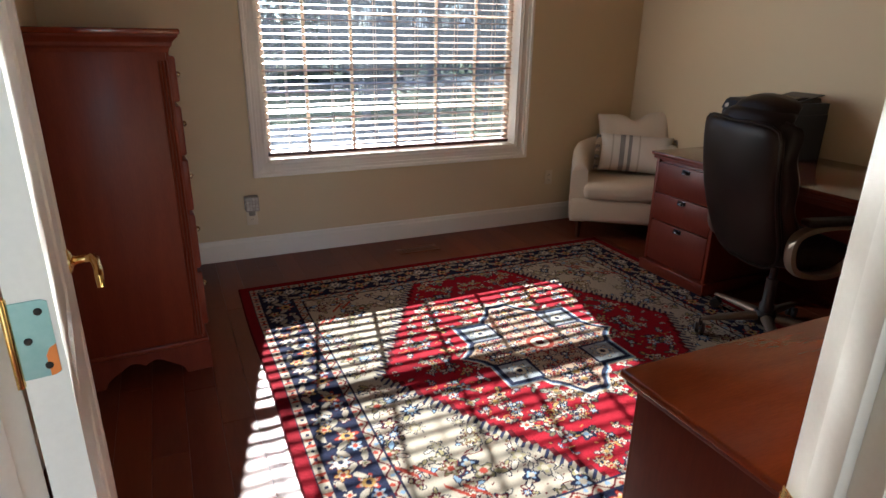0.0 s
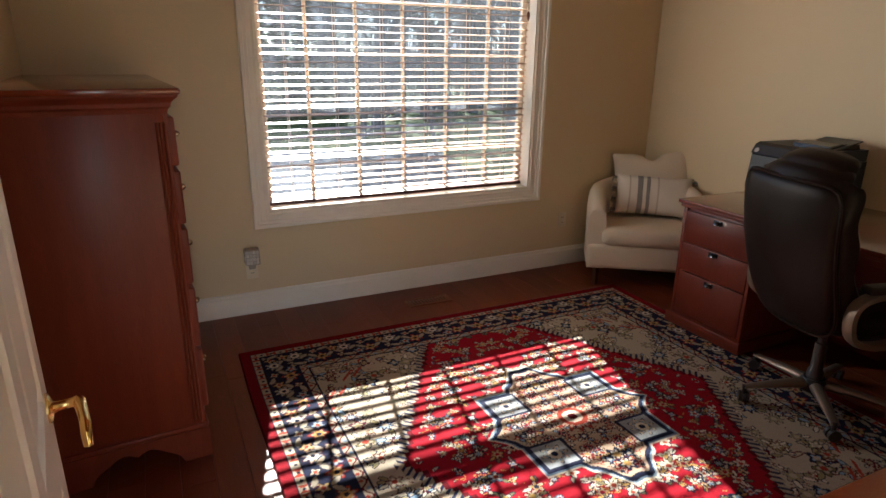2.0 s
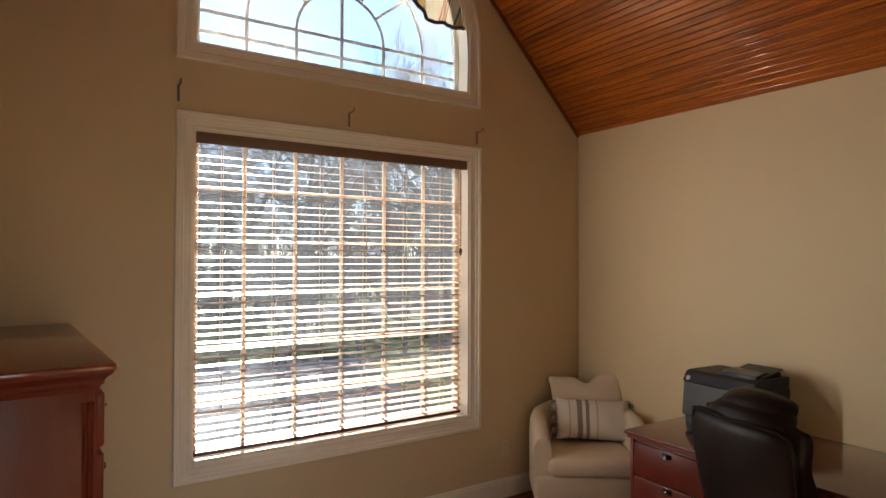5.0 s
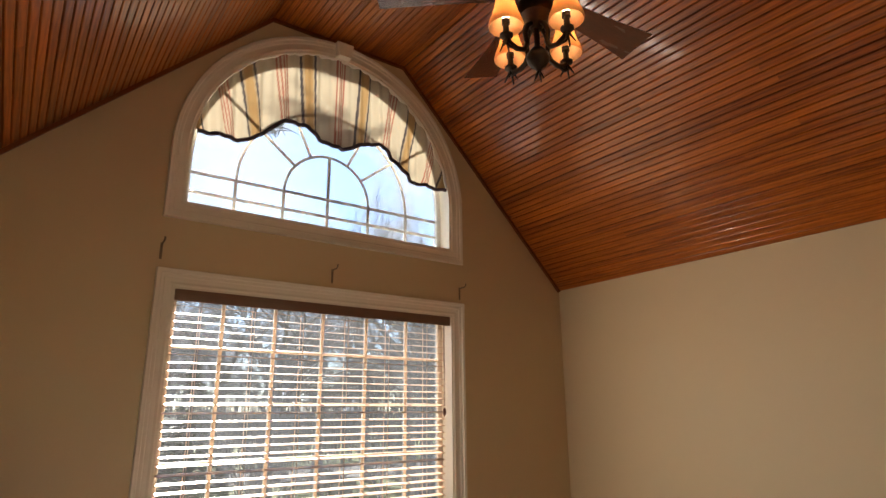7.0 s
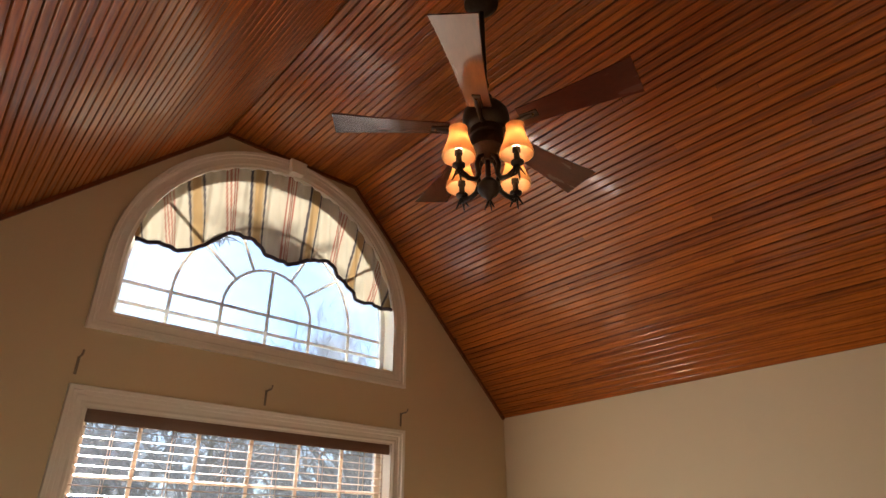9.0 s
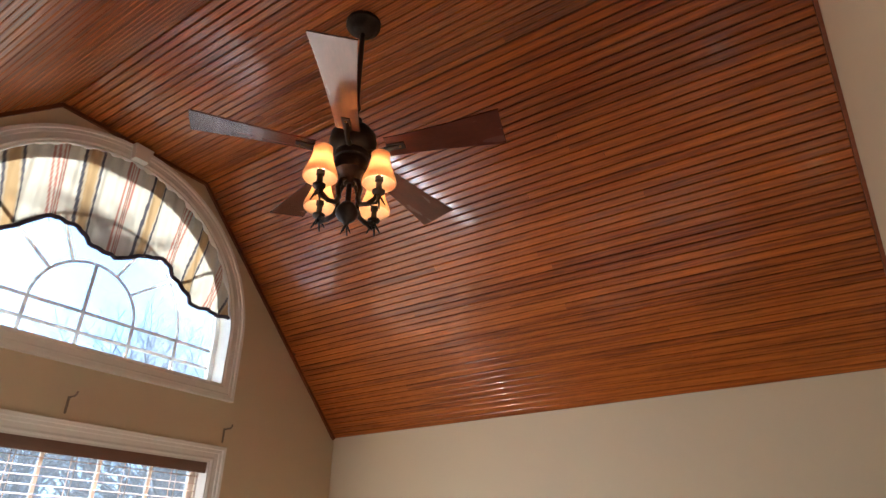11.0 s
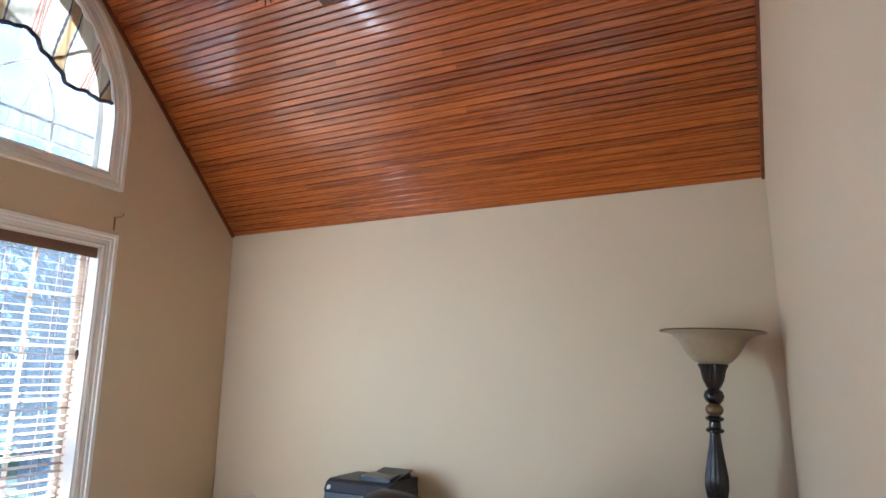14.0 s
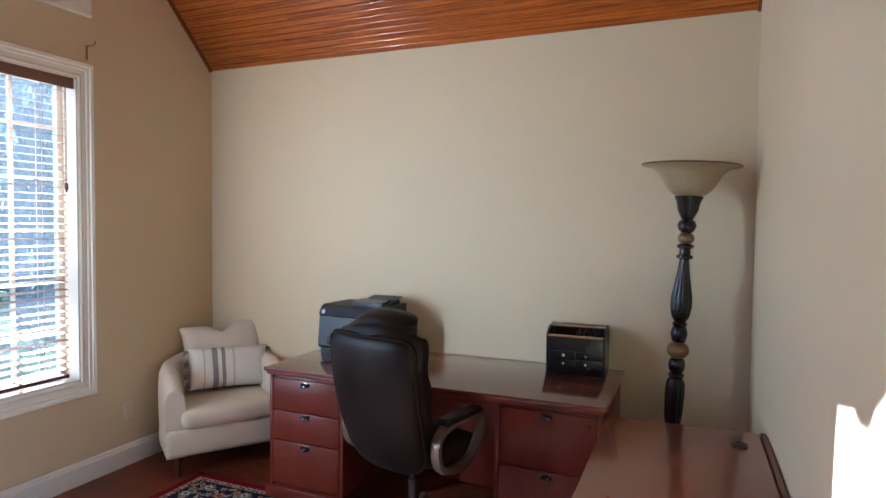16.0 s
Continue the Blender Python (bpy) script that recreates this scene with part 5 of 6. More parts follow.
    for s in (-1, 1):
        # looped arm: a flat band from the seat up to a pad
        bm = bmesh.new()
        y = 0.292 * s
        loop = [(-0.16, 0.63), (-0.19, 0.56), (-0.16, 0.47), (-0.06, 0.435), (0.06, 0.45), (0.14, 0.52), (0.18, 0.61), (0.16, 0.655), (0.06, 0.665), (-0.06, 0.66), (-0.16, 0.63)]
        pts = []
        for i in range(len(loop) - 1):
            p0, p1, p2, p3 = loop[(i - 1) % 10], loop[i], loop[i + 1], loop[(i + 2) % 10 if i + 2 > 10 else i + 2]
            for k in range(4):
                t = k / 4
                pts.append(tuple(0.5 * ((2 * p1[j]) + (p2[j] - p0[j]) * t + (2 * p0[j] - 5 * p1[j] + 4 * p2[j] - p3[j]) * t * t + (3 * p1[j] - p0[j] - 3 * p2[j] + p3[j]) * t ** 3) for j in (0, 1)))
        k = len(pts)
        rings = []
        for i in range(k):
            p, q = Vector(pts[i]), Vector(pts[(i + 1) % k]) - Vector(pts[i - 1])
            nn = Vector((q.y, -q.x)).normalized() * 0.011
            rings.append([bm.verts.new((p.x + e * nn.x, y + w, p.y + e * nn.y)) for e, w in ((-1, -0.024), (1, -0.024), (1.5, 0), (1, 0.024), (-1, 0.024), (-1.5, 0))])
        for i in range(k):
            a, b = rings[i], rings[(i + 1) % k]
            for j in range(6):
                bm.faces.new((a[j], a[(j + 1) % 6], b[(j + 1) % 6], b[j]))
        arm = part("armrest", bm, CHAMPAGNE, c, "looped champagne-coloured armrest", smooth=True)
        bm = bmesh.new()
        box(bm, -0.15, 0.15, y - 0.034, y + 0.034, 0.668, 0.702, 0.015, 4)
        part("arm_pad", bm, LEATHER, arm, "black leather arm pad", smooth=True)
        bm = bmesh.new()
        box(bm, -0.05, 0.05, min(y, 0.2 * s), max(y, 0.2 * s), 0.415, 0.435, 0.005)
        part("arm_bracket", bm, BLACKPL, arm)


office_chair()


# ---- on the desk ----
def printer():
    # front is local -x
    p = thing("printer", pose(3.30, 2.335, DESK_Z, 0, 0, -4), "black inkjet printer with a document feeder on the desk", "printer")
    W, D = 0.455, 0.345
    bm = bmesh.new()
    prism(bm, [(0.012, 0.045), (0.0, 0.06), (0.018, 0.245), (0.03, 0.256), (D, 0.256), (D, 0.0), (0.03, 0.0), (0.03, 0.045)], "y", 0, W)
    part("body", bm, PRINTERPL, p)
    boxpart("foot_tray", (0.025, 0.2, 0.05, W - 0.05, 0.004, 0.043), BLACKPL, p, 0.004)
    boxpart("output_slot", (-0.0005, 0.02, 0.07, W - 0.07, 0.070, 0.118), DARKHOLE, p, 0.002)
    bm = bmesh.new()
    prism(bm, [(0.002, 0.255), (0.030, 0.305), (0.06, 0.318), (D, 0.318), (D, 0.258), (0.02, 0.252)], "y", 0.004, W - 0.004)
    lid = part("scanner_lid", bm, PRINTERPL, p)
    bm = bmesh.new()
    prism(bm, [(0.07, 0.319), (0.075, 0.342), (0.16, 0.352), (0.30, 0.345), (0.31, 0.319)], "y", 0.03, 0.24)
    part("document_feeder", bm, PRINTERGL, p, "glossy black document feeder")
    bm = bmesh.new()
    prism(bm, [(0.10, 0.322), (0.10, 0.327), (0.30, 0.366), (0.30, 0.360)], "y", 0.012, 0.225)
    part("feeder_tray", bm, BLACKPL, p, "open black paper tray")
    bm = bmesh.new()
    lathe(bm, [(0.0145, 0), (0.0145, 0.0012), (0.0135, 0.0016)], 20)
    bmesh.ops.rotate(bm, verts=bm.verts[:], cent=(0, 0, 0), matrix=Matrix.Rotation(radians(-62), 3, "Y"))
    bmesh.ops.translate(bm, verts=bm.verts[:], vec=(0.0115, W - 0.035, 0.275))
    part("round_badge", bm, TILEPALE, p, "pale round badge")
    bm = bmesh.new()
    prism(bm, [(-0.002, 0.132), (0.008, 0.232), (0.011, 0.232), (0.001, 0.132)], "y", 0.15, 0.31)
    part("control_screen", bm, PRINTERPL, p)


printer()


def organizer():
    o = thing("desk_organizer", pose(3.475, 1.020, DESK_Z, 0, 0, 1), "small black roll-top desk organizer with knobs on the desk", "organizer")
    W, D, H = 0.325, 0.205, 0.262
    side = [(0.0, 0.0), (0.0, 0.214), (0.02, 0.235), (0.055, 0.254), (0.10, H), (D, H), (D, 0.0)]
    for y in (0.0, W - 0.012):
        bm = bmesh.new()
        prism(bm, side, "y", y, y + 0.012)
        part("side", bm, ORGBLACK, o)
    boxpart("front", (0.006, 0.02, 0.012, W - 0.012, 0.004, 0.212), ORGBLACK, o, 0.002)
    for z0, z1 in ((0.040, 0.083), (0.086, 0.130)):
        for y0, y1 in ((0.016, W / 2 - 0.002), (W / 2 + 0.002, W - 0.016)):
            d = boxpart("drawer", (0.002, 0.012, y0, y1, z0, z1), ORGBLACK, o, 0.002)
            bm = bmesh.new()
            ball(bm, (-0.006, (y0 + y1) / 2 + (0.015 if y0 < 0.1 else -0.010), (z0 + z1) / 2), 0.0078, 12, 8)
            part("knob", bm, SILVER, d, "small pale knob", smooth=True)
    boxpart("wood_edge", (-0.002, 0.012, 0.010, W - 0.010, 0.210, 0.221), ORGWOOD, o, 0.002, "light wood edge strip")
    boxpart("wood_edge", (0.088, 0.100, 0.010, W - 0.010, H - 0.006, H + 0.004), ORGWOOD, o, 0.002, "light wood edge strip")
    boxpart("top", (0.10, D, 0.012, W - 0.012, H - 0.012, H - 0.001), ORGBLACK, o, 0.001)
    boxpart("back", (D - 0.008, D - 0.001, 0.012, W - 0.012, 0.004, H - 0.013), ORGBLACK, o, 0.001)
    boxpart("shelf", (0.02, D - 0.01, 0.012, W - 0.012, 0.160, 0.166), ORGBLACK, o, 0.001)
    for k, y in enumerate((0.085, 0.125, 0.165)):
        boxpart("divider", (0.05, D - 0.012, y, y + 0.004, 0.166, 0.235), ORGBLACK, o, 0.0)
    for k, (y, r) in enumerate(((0.105, 0.006), (0.112, 0.005), (0.145, 0.007))):
        bm = bmesh.new()
        tube(bm, [(0.07, y, 0.168), (0.055 + 0.01 * k, y + 0.006, 0.236)], r * 0.7, 8)
        pen = part("pen", bm, SILVER if k != 1 else BLACKPL, None, smooth=True)
        pen.matrix_world = o.matrix_world.copy()
        tagged(pen, "slim metal pen standing in the black organizer", "pen", "pens in the organizer")


organizer()


# ---- floor lamp ----
def lamp_shade_material():
    m = surface("alabaster_glass", (0.31, 0.23, 0.125), (0.42, 0.335, 0.205), 0.35, 30, 6, bump=0.02)
    return m


def floor_lamp():
    f = thing("floor_lamp", pose(3.440, 0.690, 0, 2.5, 0, 0), "dark carved torchiere floor lamp with a glass bowl shade", "lamp")
    bm = bmesh.new()
    lathe(bm, [(0.155, 0.0), (0.158, 0.012), (0.150, 0.022), (0.120, 0.032), (0.075, 0.048), (0.045, 0.075), (0.035, 0.10), (0.042, 0.115), (0.030, 0.13)], 40)
    part("base", bm, LAMPDARK, f, smooth=True)

    def fluted(prof, flutes, depth, seg=72):
        bm = bmesh.new()
        rows = []
        for r, z, k in prof:
            rows.append([bm.verts.new(((r * (1 - depth * k * (0.5 + 0.5 * math.cos(flutes * 2 * math.pi * i / seg)))) * math.cos(2 * math.pi * i / seg), (r * (1 - depth * k * (0.5 + 0.5 * math.cos(flutes * 2 * math.pi * i / seg)))) * math.sin(2 * math.pi * i / seg), z)) for i in range(seg)])
        for a, b in zip(rows, rows[1:]):
            for i in range(seg):
                bm.faces.new((a[i], a[(i + 1) % seg], b[(i + 1) % seg], b[i]))
        bm.faces.new(rows[0][::-1])
        bm.faces.new(rows[-1])
        return bm

    part("lower_shaft", fluted([(0.030, 0.13, 0), (0.040, 0.16, 0.5), (0.044, 0.30, 1), (0.040, 0.45, 1), (0.036, 0.56, 1), (0.046, 0.64, 1), (0.050, 0.74, 1), (0.048, 0.80, 1), (0.036, 0.825, 0.3), (0.030, 0.83, 0)], 12, 0.10), LAMPDARK, f, "dark fluted shaft", smooth=True)
    bm = bmesh.new()
    lathe(bm, [(0.030, 0.83), (0.040, 0.838), (0.040, 0.848), (0.030, 0.856), (0.038, 0.872), (0.043, 0.90), (0.036, 0.925), (0.030, 0.93)], 32)
    part("carved_collar", bm, LAMPDARK, f, smooth=True)
    bm = bmesh.new()
    ball(bm, (0, 0, 0.975), 0.056, 32, 18, 0.83)
    part("ball", bm, LAMPGOLD, f, "mottled bronze ball", smooth=True)
    bm = bmesh.new()
    lathe(bm, [(0.030, 1.018), (0.036, 1.03), (0.042, 1.06), (0.036, 1.09), (0.030, 1.098), (0.036, 1.106), (0.036, 1.116), (0.028, 1.124)], 32)
    part("carved_collar", bm, LAMPDARK, f, smooth=True)
    part("vase_shaft", fluted([(0.028, 1.124, 0), (0.044, 1.15, 0.6), (0.053, 1.20, 1), (0.052, 1.25, 1), (0.042, 1.31, 1), (0.031, 1.38, 1), (0.025, 1.43, 0.6), (0.023, 1.447, 0)], 14, 0.10), LAMPDARK, f, "dark fluted vase-shaped shaft", smooth=True)
    bm = bmesh.new()
    lathe(bm, [(0.026, 1.447), (0.040, 1.455), (0.041, 1.466), (0.028, 1.474), (0.026, 1.50), (0.040, 1.510), (0.042, 1.52), (0.028, 1.528)], 32)
    part("ring_turning", bm, LAMPDARK, f, smooth=True)
    bm = bmesh.new()
    ball(bm, (0, 0, 1.557), 0.041, 28, 16, 0.80)
    part("ball", bm, LAMPGOLD, f, "mottled bronze ball", smooth=True)
    bm = bmesh.new()
    lathe(bm, [(0.028, 1.586), (0.040, 1.600), (0.047, 1.62), (0.040, 1.642), (0.028, 1.652)], 32)
    part("ring_turning", bm, LAMPDARK, f, smooth=True)
    part("leaf_cup", fluted([(0.026, 1.652, 0), (0.034, 1.665, 0.3), (0.050, 1.70, 1), (0.058, 1.745, 1), (0.070, 1.768, 1), (0.066, 1.772, 0.5), (0.040, 1.765, 0)], 10, 0.16), LAMPDARK, f, "dark carved leaf cup", smooth=True)
    bm = bmesh.new()
    out = [(0.045, 1.766), (0.085, 1.785), (0.115, 1.815), (0.135, 1.850), (0.155, 1.885), (0.185, 1.910), (0.215, 1.922), (0.238, 1.926)]
    inn = [(r - 0.004, z + 0.005) for r, z in out[::-1]]
    lathe(bm, out + inn, 56)
    part("shade", bm, lamp_shade_material(), f, "cream glass bowl shade with a flared rim", smooth=True, angle=60)
    bm = bmesh.new()
    tube(bm, [(0.2385 * math.cos(2 * math.pi * i / 48), 0.2385 * math.sin(2 * math.pi * i / 48), 1.929) for i in range(49)], 0.004, 8)
    part("rim", bm, LAMPGOLD, f, "amber brown rim", smooth=True)


floor_lamp()


# ---- ceiling fan with four lit shades ----
BULB = glowing("lit_bulb", (1.0, 0.74, 0.46), 3.0)


def fan_shade_material():
    m = bpy.data.materials.new("amber_glass_shade")
    m.use_nodes = True
    n, l = m.node_tree.nodes, m.node_tree.links
    b = n["Principled BSDF"]
    noi, ramp = n.new("ShaderNodeTexNoise"), n.new("ShaderNodeValToRGB")
    noi.inputs["Scale"].default_value = 18.0
    ramp.color_ramp.elements[0].color, ramp.color_ramp.elements[1].color = (0.78, 0.49, 0.27, 1), (0.86, 0.58, 0.35, 1)
    l.new(noi.outputs["Fac"], ramp.inputs["Fac"])
    l.new(ramp.outputs["Color"], b.inputs["Base Color"])
    b.inputs["Roughness"].default_value = 0.35
    tr, mx = n.new("ShaderNodeBsdfTranslucent"), n.new("ShaderNodeMixShader")
    l.new(ramp.outputs["Color"], tr.inputs["Color"])
    mx.inputs["Fac"].default_value = 0.72
    l.new(b.outputs["BSDF"], mx.inputs[1])
    l.new(tr.outputs["BSDF"], mx.inputs[2])
    l.new(mx.outputs["Shader"], n["Material Output"].inputs["Surface"])
    return m


def ceiling_fan():
    f = thing("ceiling_fan", pose(1.695, 2.150, 0), "bronze ceiling fan with five wooden blades and four lit shades", "ceiling fan")
    bm = bmesh.new()
    lathe(bm, [(0.022, FLAT - 0.075), (0.040, FLAT - 0.070), (0.060, FLAT - 0.050), (0.070, FLAT - 0.030), (0.085, FLAT - 0.020), (0.086, FLAT - 0.001)], 36)
    part("canopy", bm, BRONZE, f, smooth=True)
    bm = bmesh.new()
    tube(bm, [(0, 0, FLAT - 0.06), (0, 0, 3.62)], 0.0125, 14)
    part("downrod", bm, BRONZE, f, smooth=True)
    bm = bmesh.new()
    pts = [(0.012, 0.012, 3.86), (0.045, 0.02, 3.80), (0.03, 0.03, 3.76), (0.07, 0.035, 3.72), (0.05, 0.03, 3.67), (0.06, 0.02, 3.63)]
    tube(bm, pts, 0.006, 6)
    part("cord", bm, BRONZE, f, "dark loose supply cord", smooth=True)
    bm = bmesh.new()
    lathe(bm, [(0.020, 3.70), (0.032, 3.695), (0.035, 3.66), (0.045, 3.645), (0.080, 3.63), (0.100, 3.60), (0.105, 3.565), (0.100, 3.535), (0.085, 3.51), (0.074, 3.505), (0.078, 3.49), (0.074, 3.475), (0.056, 3.465)], 40)
    part("motor_housing", bm, BRONZE, f, smooth=True)
    bm = bmesh.new()
    lathe(bm, [(0.060, 3.466), (0.074, 3.46), (0.078, 3.43), (0.070, 3.405), (0.045, 3.39), (0.030, 3.36), (0.024, 3.345)], 36)
    part("light_kit_cup", bm, BRONZE, f, "dark bronze cup under the motor", smooth=True)
    for i in range(5):
        a = radians(72 * i - 1)
        rot = Matrix.Rotation(a, 4, "Z") @ Matrix.Translation((0, 0, 3.512)) @ Matrix.Rotation(radians(-12), 4, "X")
        bm = bmesh.new()
        n = 14
        top, bot = [], []
        for k in range(n + 1):
            r = 0.165 + 0.505 * k / n
            t = k / n
            w = 0.052 + 0.040 * t ** 1.6
            top.append((r, w))
        outline = [(r, -w) for r, w in top] + [(r, w) for r, w in top[::-1]]
        prism(bm, outline, "z", -0.003, 0.003)
        bl = part("blade", bm, BLADE, f)
        bl.matrix_basis = rot
        bm = bmesh.new()
        tube(bm, [(0.085, 0, -0.012), (0.12, 0, -0.020), (0.16, 0, -0.016), (0.20, 0, -0.008), (0.225, 0, -0.008)], [0.012, 0.011, 0.012, 0.013, 0.008], 8)
        box(bm, 0.165, 0.245, -0.018, 0.018, -0.009, -0.0035, 0.002)
        ir = part("blade_iron", bm, BRONZE, bl, "curved bronze blade bracket", smooth=True)
        for rr in (0.185, 0.225):
            bm = bmesh.new()
            ball(bm, (rr, 0, -0.010), 0.007, 10, 6)
            part("screw", bm, HINGEMET, bl, smooth=True)
    # scrolled lower stem with a twig-like finial
    bm = bmesh.new()
    lathe(bm, [(0.012, 3.36), (0.012, 3.26), (0.026, 3.250), (0.046, 3.222), (0.048, 3.200), (0.034, 3.176), (0.014, 3.160), (0.006, 3.140)], 28)
    part("finial_ball", bm, BRONZE, f, smooth=True)
    for k in range(4):
        bm = bmesh.new()
        t = radians(90 * k + 20)
        tube(bm, [(0, 0, 3.155), (0.012 * math.cos(t), 0.012 * math.sin(t), 3.130), (0.022 * math.cos(t), 0.022 * math.sin(t), 3.108)], [0.005, 0.004, 0.002], 6)
        part("twig", bm, BRONZE, f, smooth=True)
    shade_m = fan_shade_material()
    for i in range(4):
        a = radians(90 * i - 1)
        rot = Matrix.Rotation(a, 4, "Z")
        bm = bmesh.new()
        tube(bm, [(0.02, 0, 3.37), (0.05, 0, 3.345), (0.065, 0, 3.30), (0.055, 0, 3.255), (0.075, 0, 3.222), (0.115, 0, 3.212), (0.150, 0, 3.226), (0.168, 0, 3.250)], [0.010, 0.011, 0.011, 0.011, 0.011, 0.011, 0.010, 0.010], 10)
        tube(bm, [(0.12, 0, 3.212), (0.155, 0.004, 3.205), (0.185, -0.006, 3.222)], [0.008, 0.006, 0.003], 6)
        arm = part("light_arm", bm, BRONZE, f, "scrolled bronze branch arm", smooth=True)
        arm.matrix_basis = rot
        bm = bmesh.new()
        lathe(bm, [(0.012, 3.238), (0.026, 3.245), (0.027, 3.254), (0.013, 3.260), (0.012, 3.300), (0.017, 3.302), (0.017, 3.322)], 18, (0.168, 0))
        part("candle_cup", bm, BRONZE, arm, smooth=True)
        for k in range(4):
            bm = bmesh.new()
            t = radians(90 * k + 30)
            tube(bm, [(0.168, 0, 3.240), (0.168 + 0.014 * math.cos(t), 0.014 * math.sin(t), 3.216), (0.168 + 0.030 * math.cos(t), 0.030 * math.sin(t), 3.186)], [0.006, 0.005, 0.0025], 6)
            part("twig", bm, BRONZE, arm, smooth=True)
        bm = bmesh.new()
        lathe(bm, [(0.006, 3.320), (0.013, 3.332), (0.0165, 3.350), (0.012, 3.372), (0.003, 3.392)], 16, (0.168, 0))
        part("bulb", bm, BULB, arm, "lit flame-shaped bulb", smooth=True)
        bm = bmesh.new()
        pr = [(0.069, 3.288), (0.071, 3.297), (0.066, 3.318), (0.055, 3.345), (0.046, 3.375), (0.040, 3.403), (0.039, 3.428), (0.040, 3.436)]
        lathe(bm, pr + [(r - 0.0025, z) for r, z in pr[::-1]], 32, (0.168, 0), cap=False)
        part("shade", bm, shade_m, arm, "glowing amber glass bell shade", smooth=True, angle=60)


ceiling_fan()


# ---- small fittings ----
def outlet(x, z, label):
    o = thing("wall_outlet", pose(x, YW, z), label, "outlet", "outlets on the window wall")
    bm = bmesh.new()
    box(bm, -0.035, 0.035, -0.006, 0, -0.057, 0.057, 0.003)
    part("plate", bm, PLATE, o, smooth=True)
    for dz in (-0.021, 0.021):
        bm = bmesh.new()
        box(bm, -0.016, 0.016, -0.008, -0.005, dz - 0.014, dz + 0.014, 0.0015)
        s = part("socket", bm, PLATE, o, smooth=True)
        for dx in (-0.006, 0.006):
            bm = bmesh.new()
            box(bm, dx - 0.0012, dx + 0.0012, -0.0085, -0.0075, dz - 0.004, dz + 0.006)
            part("slot", bm, DARKHOLE, s)
    bm = bmesh.new()
    ball(bm, (0, -0.006, 0), 0.003, 8, 6)
    part("screw", bm, PLATE, o)


outlet(0.640, 0.285, "almond wall outlet with a plug-in above the baseboard")
outlet(2.95, 0.362, "almond wall outlet low on the tan wall")


def plug_in():
    p = thing("plug_in_warmer", pose(0.640, YW - 0.009, 0.338), "grey mosaic plug-in night light in the wall outlet", "night light")
    bm = bmesh.new()
    box(bm, -0.042, 0.042, -0.078, -0.018, 0.000, 0.098, 0.006)
    part("shell", bm, PLUGGREY, p, smooth=True)
    for i in range(4):
        for j in range(4):
            for face in (0, 1):
                bm = bmesh.new()
                z = 0.008 + j * 0.0215
                if face == 0:
                    x = -0.037 + i * 0.0187
                    box(bm, x, x + 0.0165, -0.0805, -0.077, z, z + 0.019, 0.001)
                else:
                    y = -0.074 + i * 0.0135
                    box(bm, -0.0445, -0.041, y, y + 0.0118, z, z + 0.019, 0.001)
                part("mosaic_tile", bm, TILEPALE, p)
    bm = bmesh.new()
    box(bm, -0.020, 0.020, -0.030, 0.0005, -0.040, 0.012, 0.006)
    part("plug", bm, PLUGGREY, p, smooth=True)


plug_in()


def curtain_hook(x, z, turn):
    h = thing("curtain_hook", pose(x, YW, z, 0, 0, turn), "small metal curtain hook over the window", "hook", "hooks over the window")
    bm = bmesh.new()
    box(bm, -0.007, 0.007, -0.004, 0.0, -0.045, 0.045, 0.0015)
    part("plate", bm, GREYHOOK, h, smooth=True)
    bm = bmesh.new()
    tube(bm, [(0, -0.003, 0.035), (0, -0.030, 0.040), (0, -0.060, 0.038), (0.0, -0.075, 0.048), (0, -0.078, 0.062)], 0.0052, 8)
    part("hook", bm, GREYHOOK, h, smooth=True)


for hx, hz in ((0.686, 2.655), (1.688, 2.640), (2.690, 2.635)):
    curtain_hook(hx, hz, 0)


def floor_vent():
    v = thing("floor_vent", pose(1.555, 3.690, 0.0), "wooden floor register set in the plank floor", "vent")
    bm = bmesh.new()
    W, D = 0.30, 0.115
    for d in ((0, W, 0, 0.014), (0, W, D - 0.014, D), (0, 0.016, 0.014, D - 0.014), (W - 0.016, W, 0.014, D - 0.014)):
        box(bm, d[0], d[1], d[2], d[3], 0.0006, 0.008, 0.0015)
    part("frame", bm, VENTWOOD, v, smooth=True)
    boxpart("opening", (0.012, W - 0.012, 0.012, D - 0.012, 0.0004, 0.002), DARKHOLE, v, 0)
    for i in range(12):
        x = 0.024 + i * 0.0225
        boxpart("slat", (x, x + 0.012, 0.013, D - 0.013, 0.002, 0.0065), VENTWOOD, v, 0.001)


floor_vent()


# ---- outside ----
GRASS = surface("lawn", (0.045, 0.060, 0.018), (0.095, 0.115, 0.035), 0.95, 5.0, 0.25, bump=0.4, spec=0.08)
CONCRETE = surface("driveway_asphalt", (0.07, 0.071, 0.074), (0.12, 0.12, 0.125), 0.95, 3.0, 0.3, bump=0.2, spec=0.08)
ROADM = surface("asphalt", (0.05, 0.05, 0.052), (0.08, 0.08, 0.082), 0.95, 8.0, 0.4, bump=0.2, spec=0.08)
BARK = surface("grey_bark", (0.16, 0.15, 0.145), (0.32, 0.30, 0.28), 0.9, 14, 2, bump=0.5)
NEEDLE = surface("evergreen_needles", (0.030, 0.050, 0.024), (0.085, 0.12, 0.06), 0.85, 3, 0.5, bump=0.3, island=True, vary=0.5)
BRUSH = surface("bare_brush", (0.13, 0.13, 0.135), (0.25, 0.245, 0.24), 0.9, 6, 1, bump=0.2)
GROUND_Z = -0.55


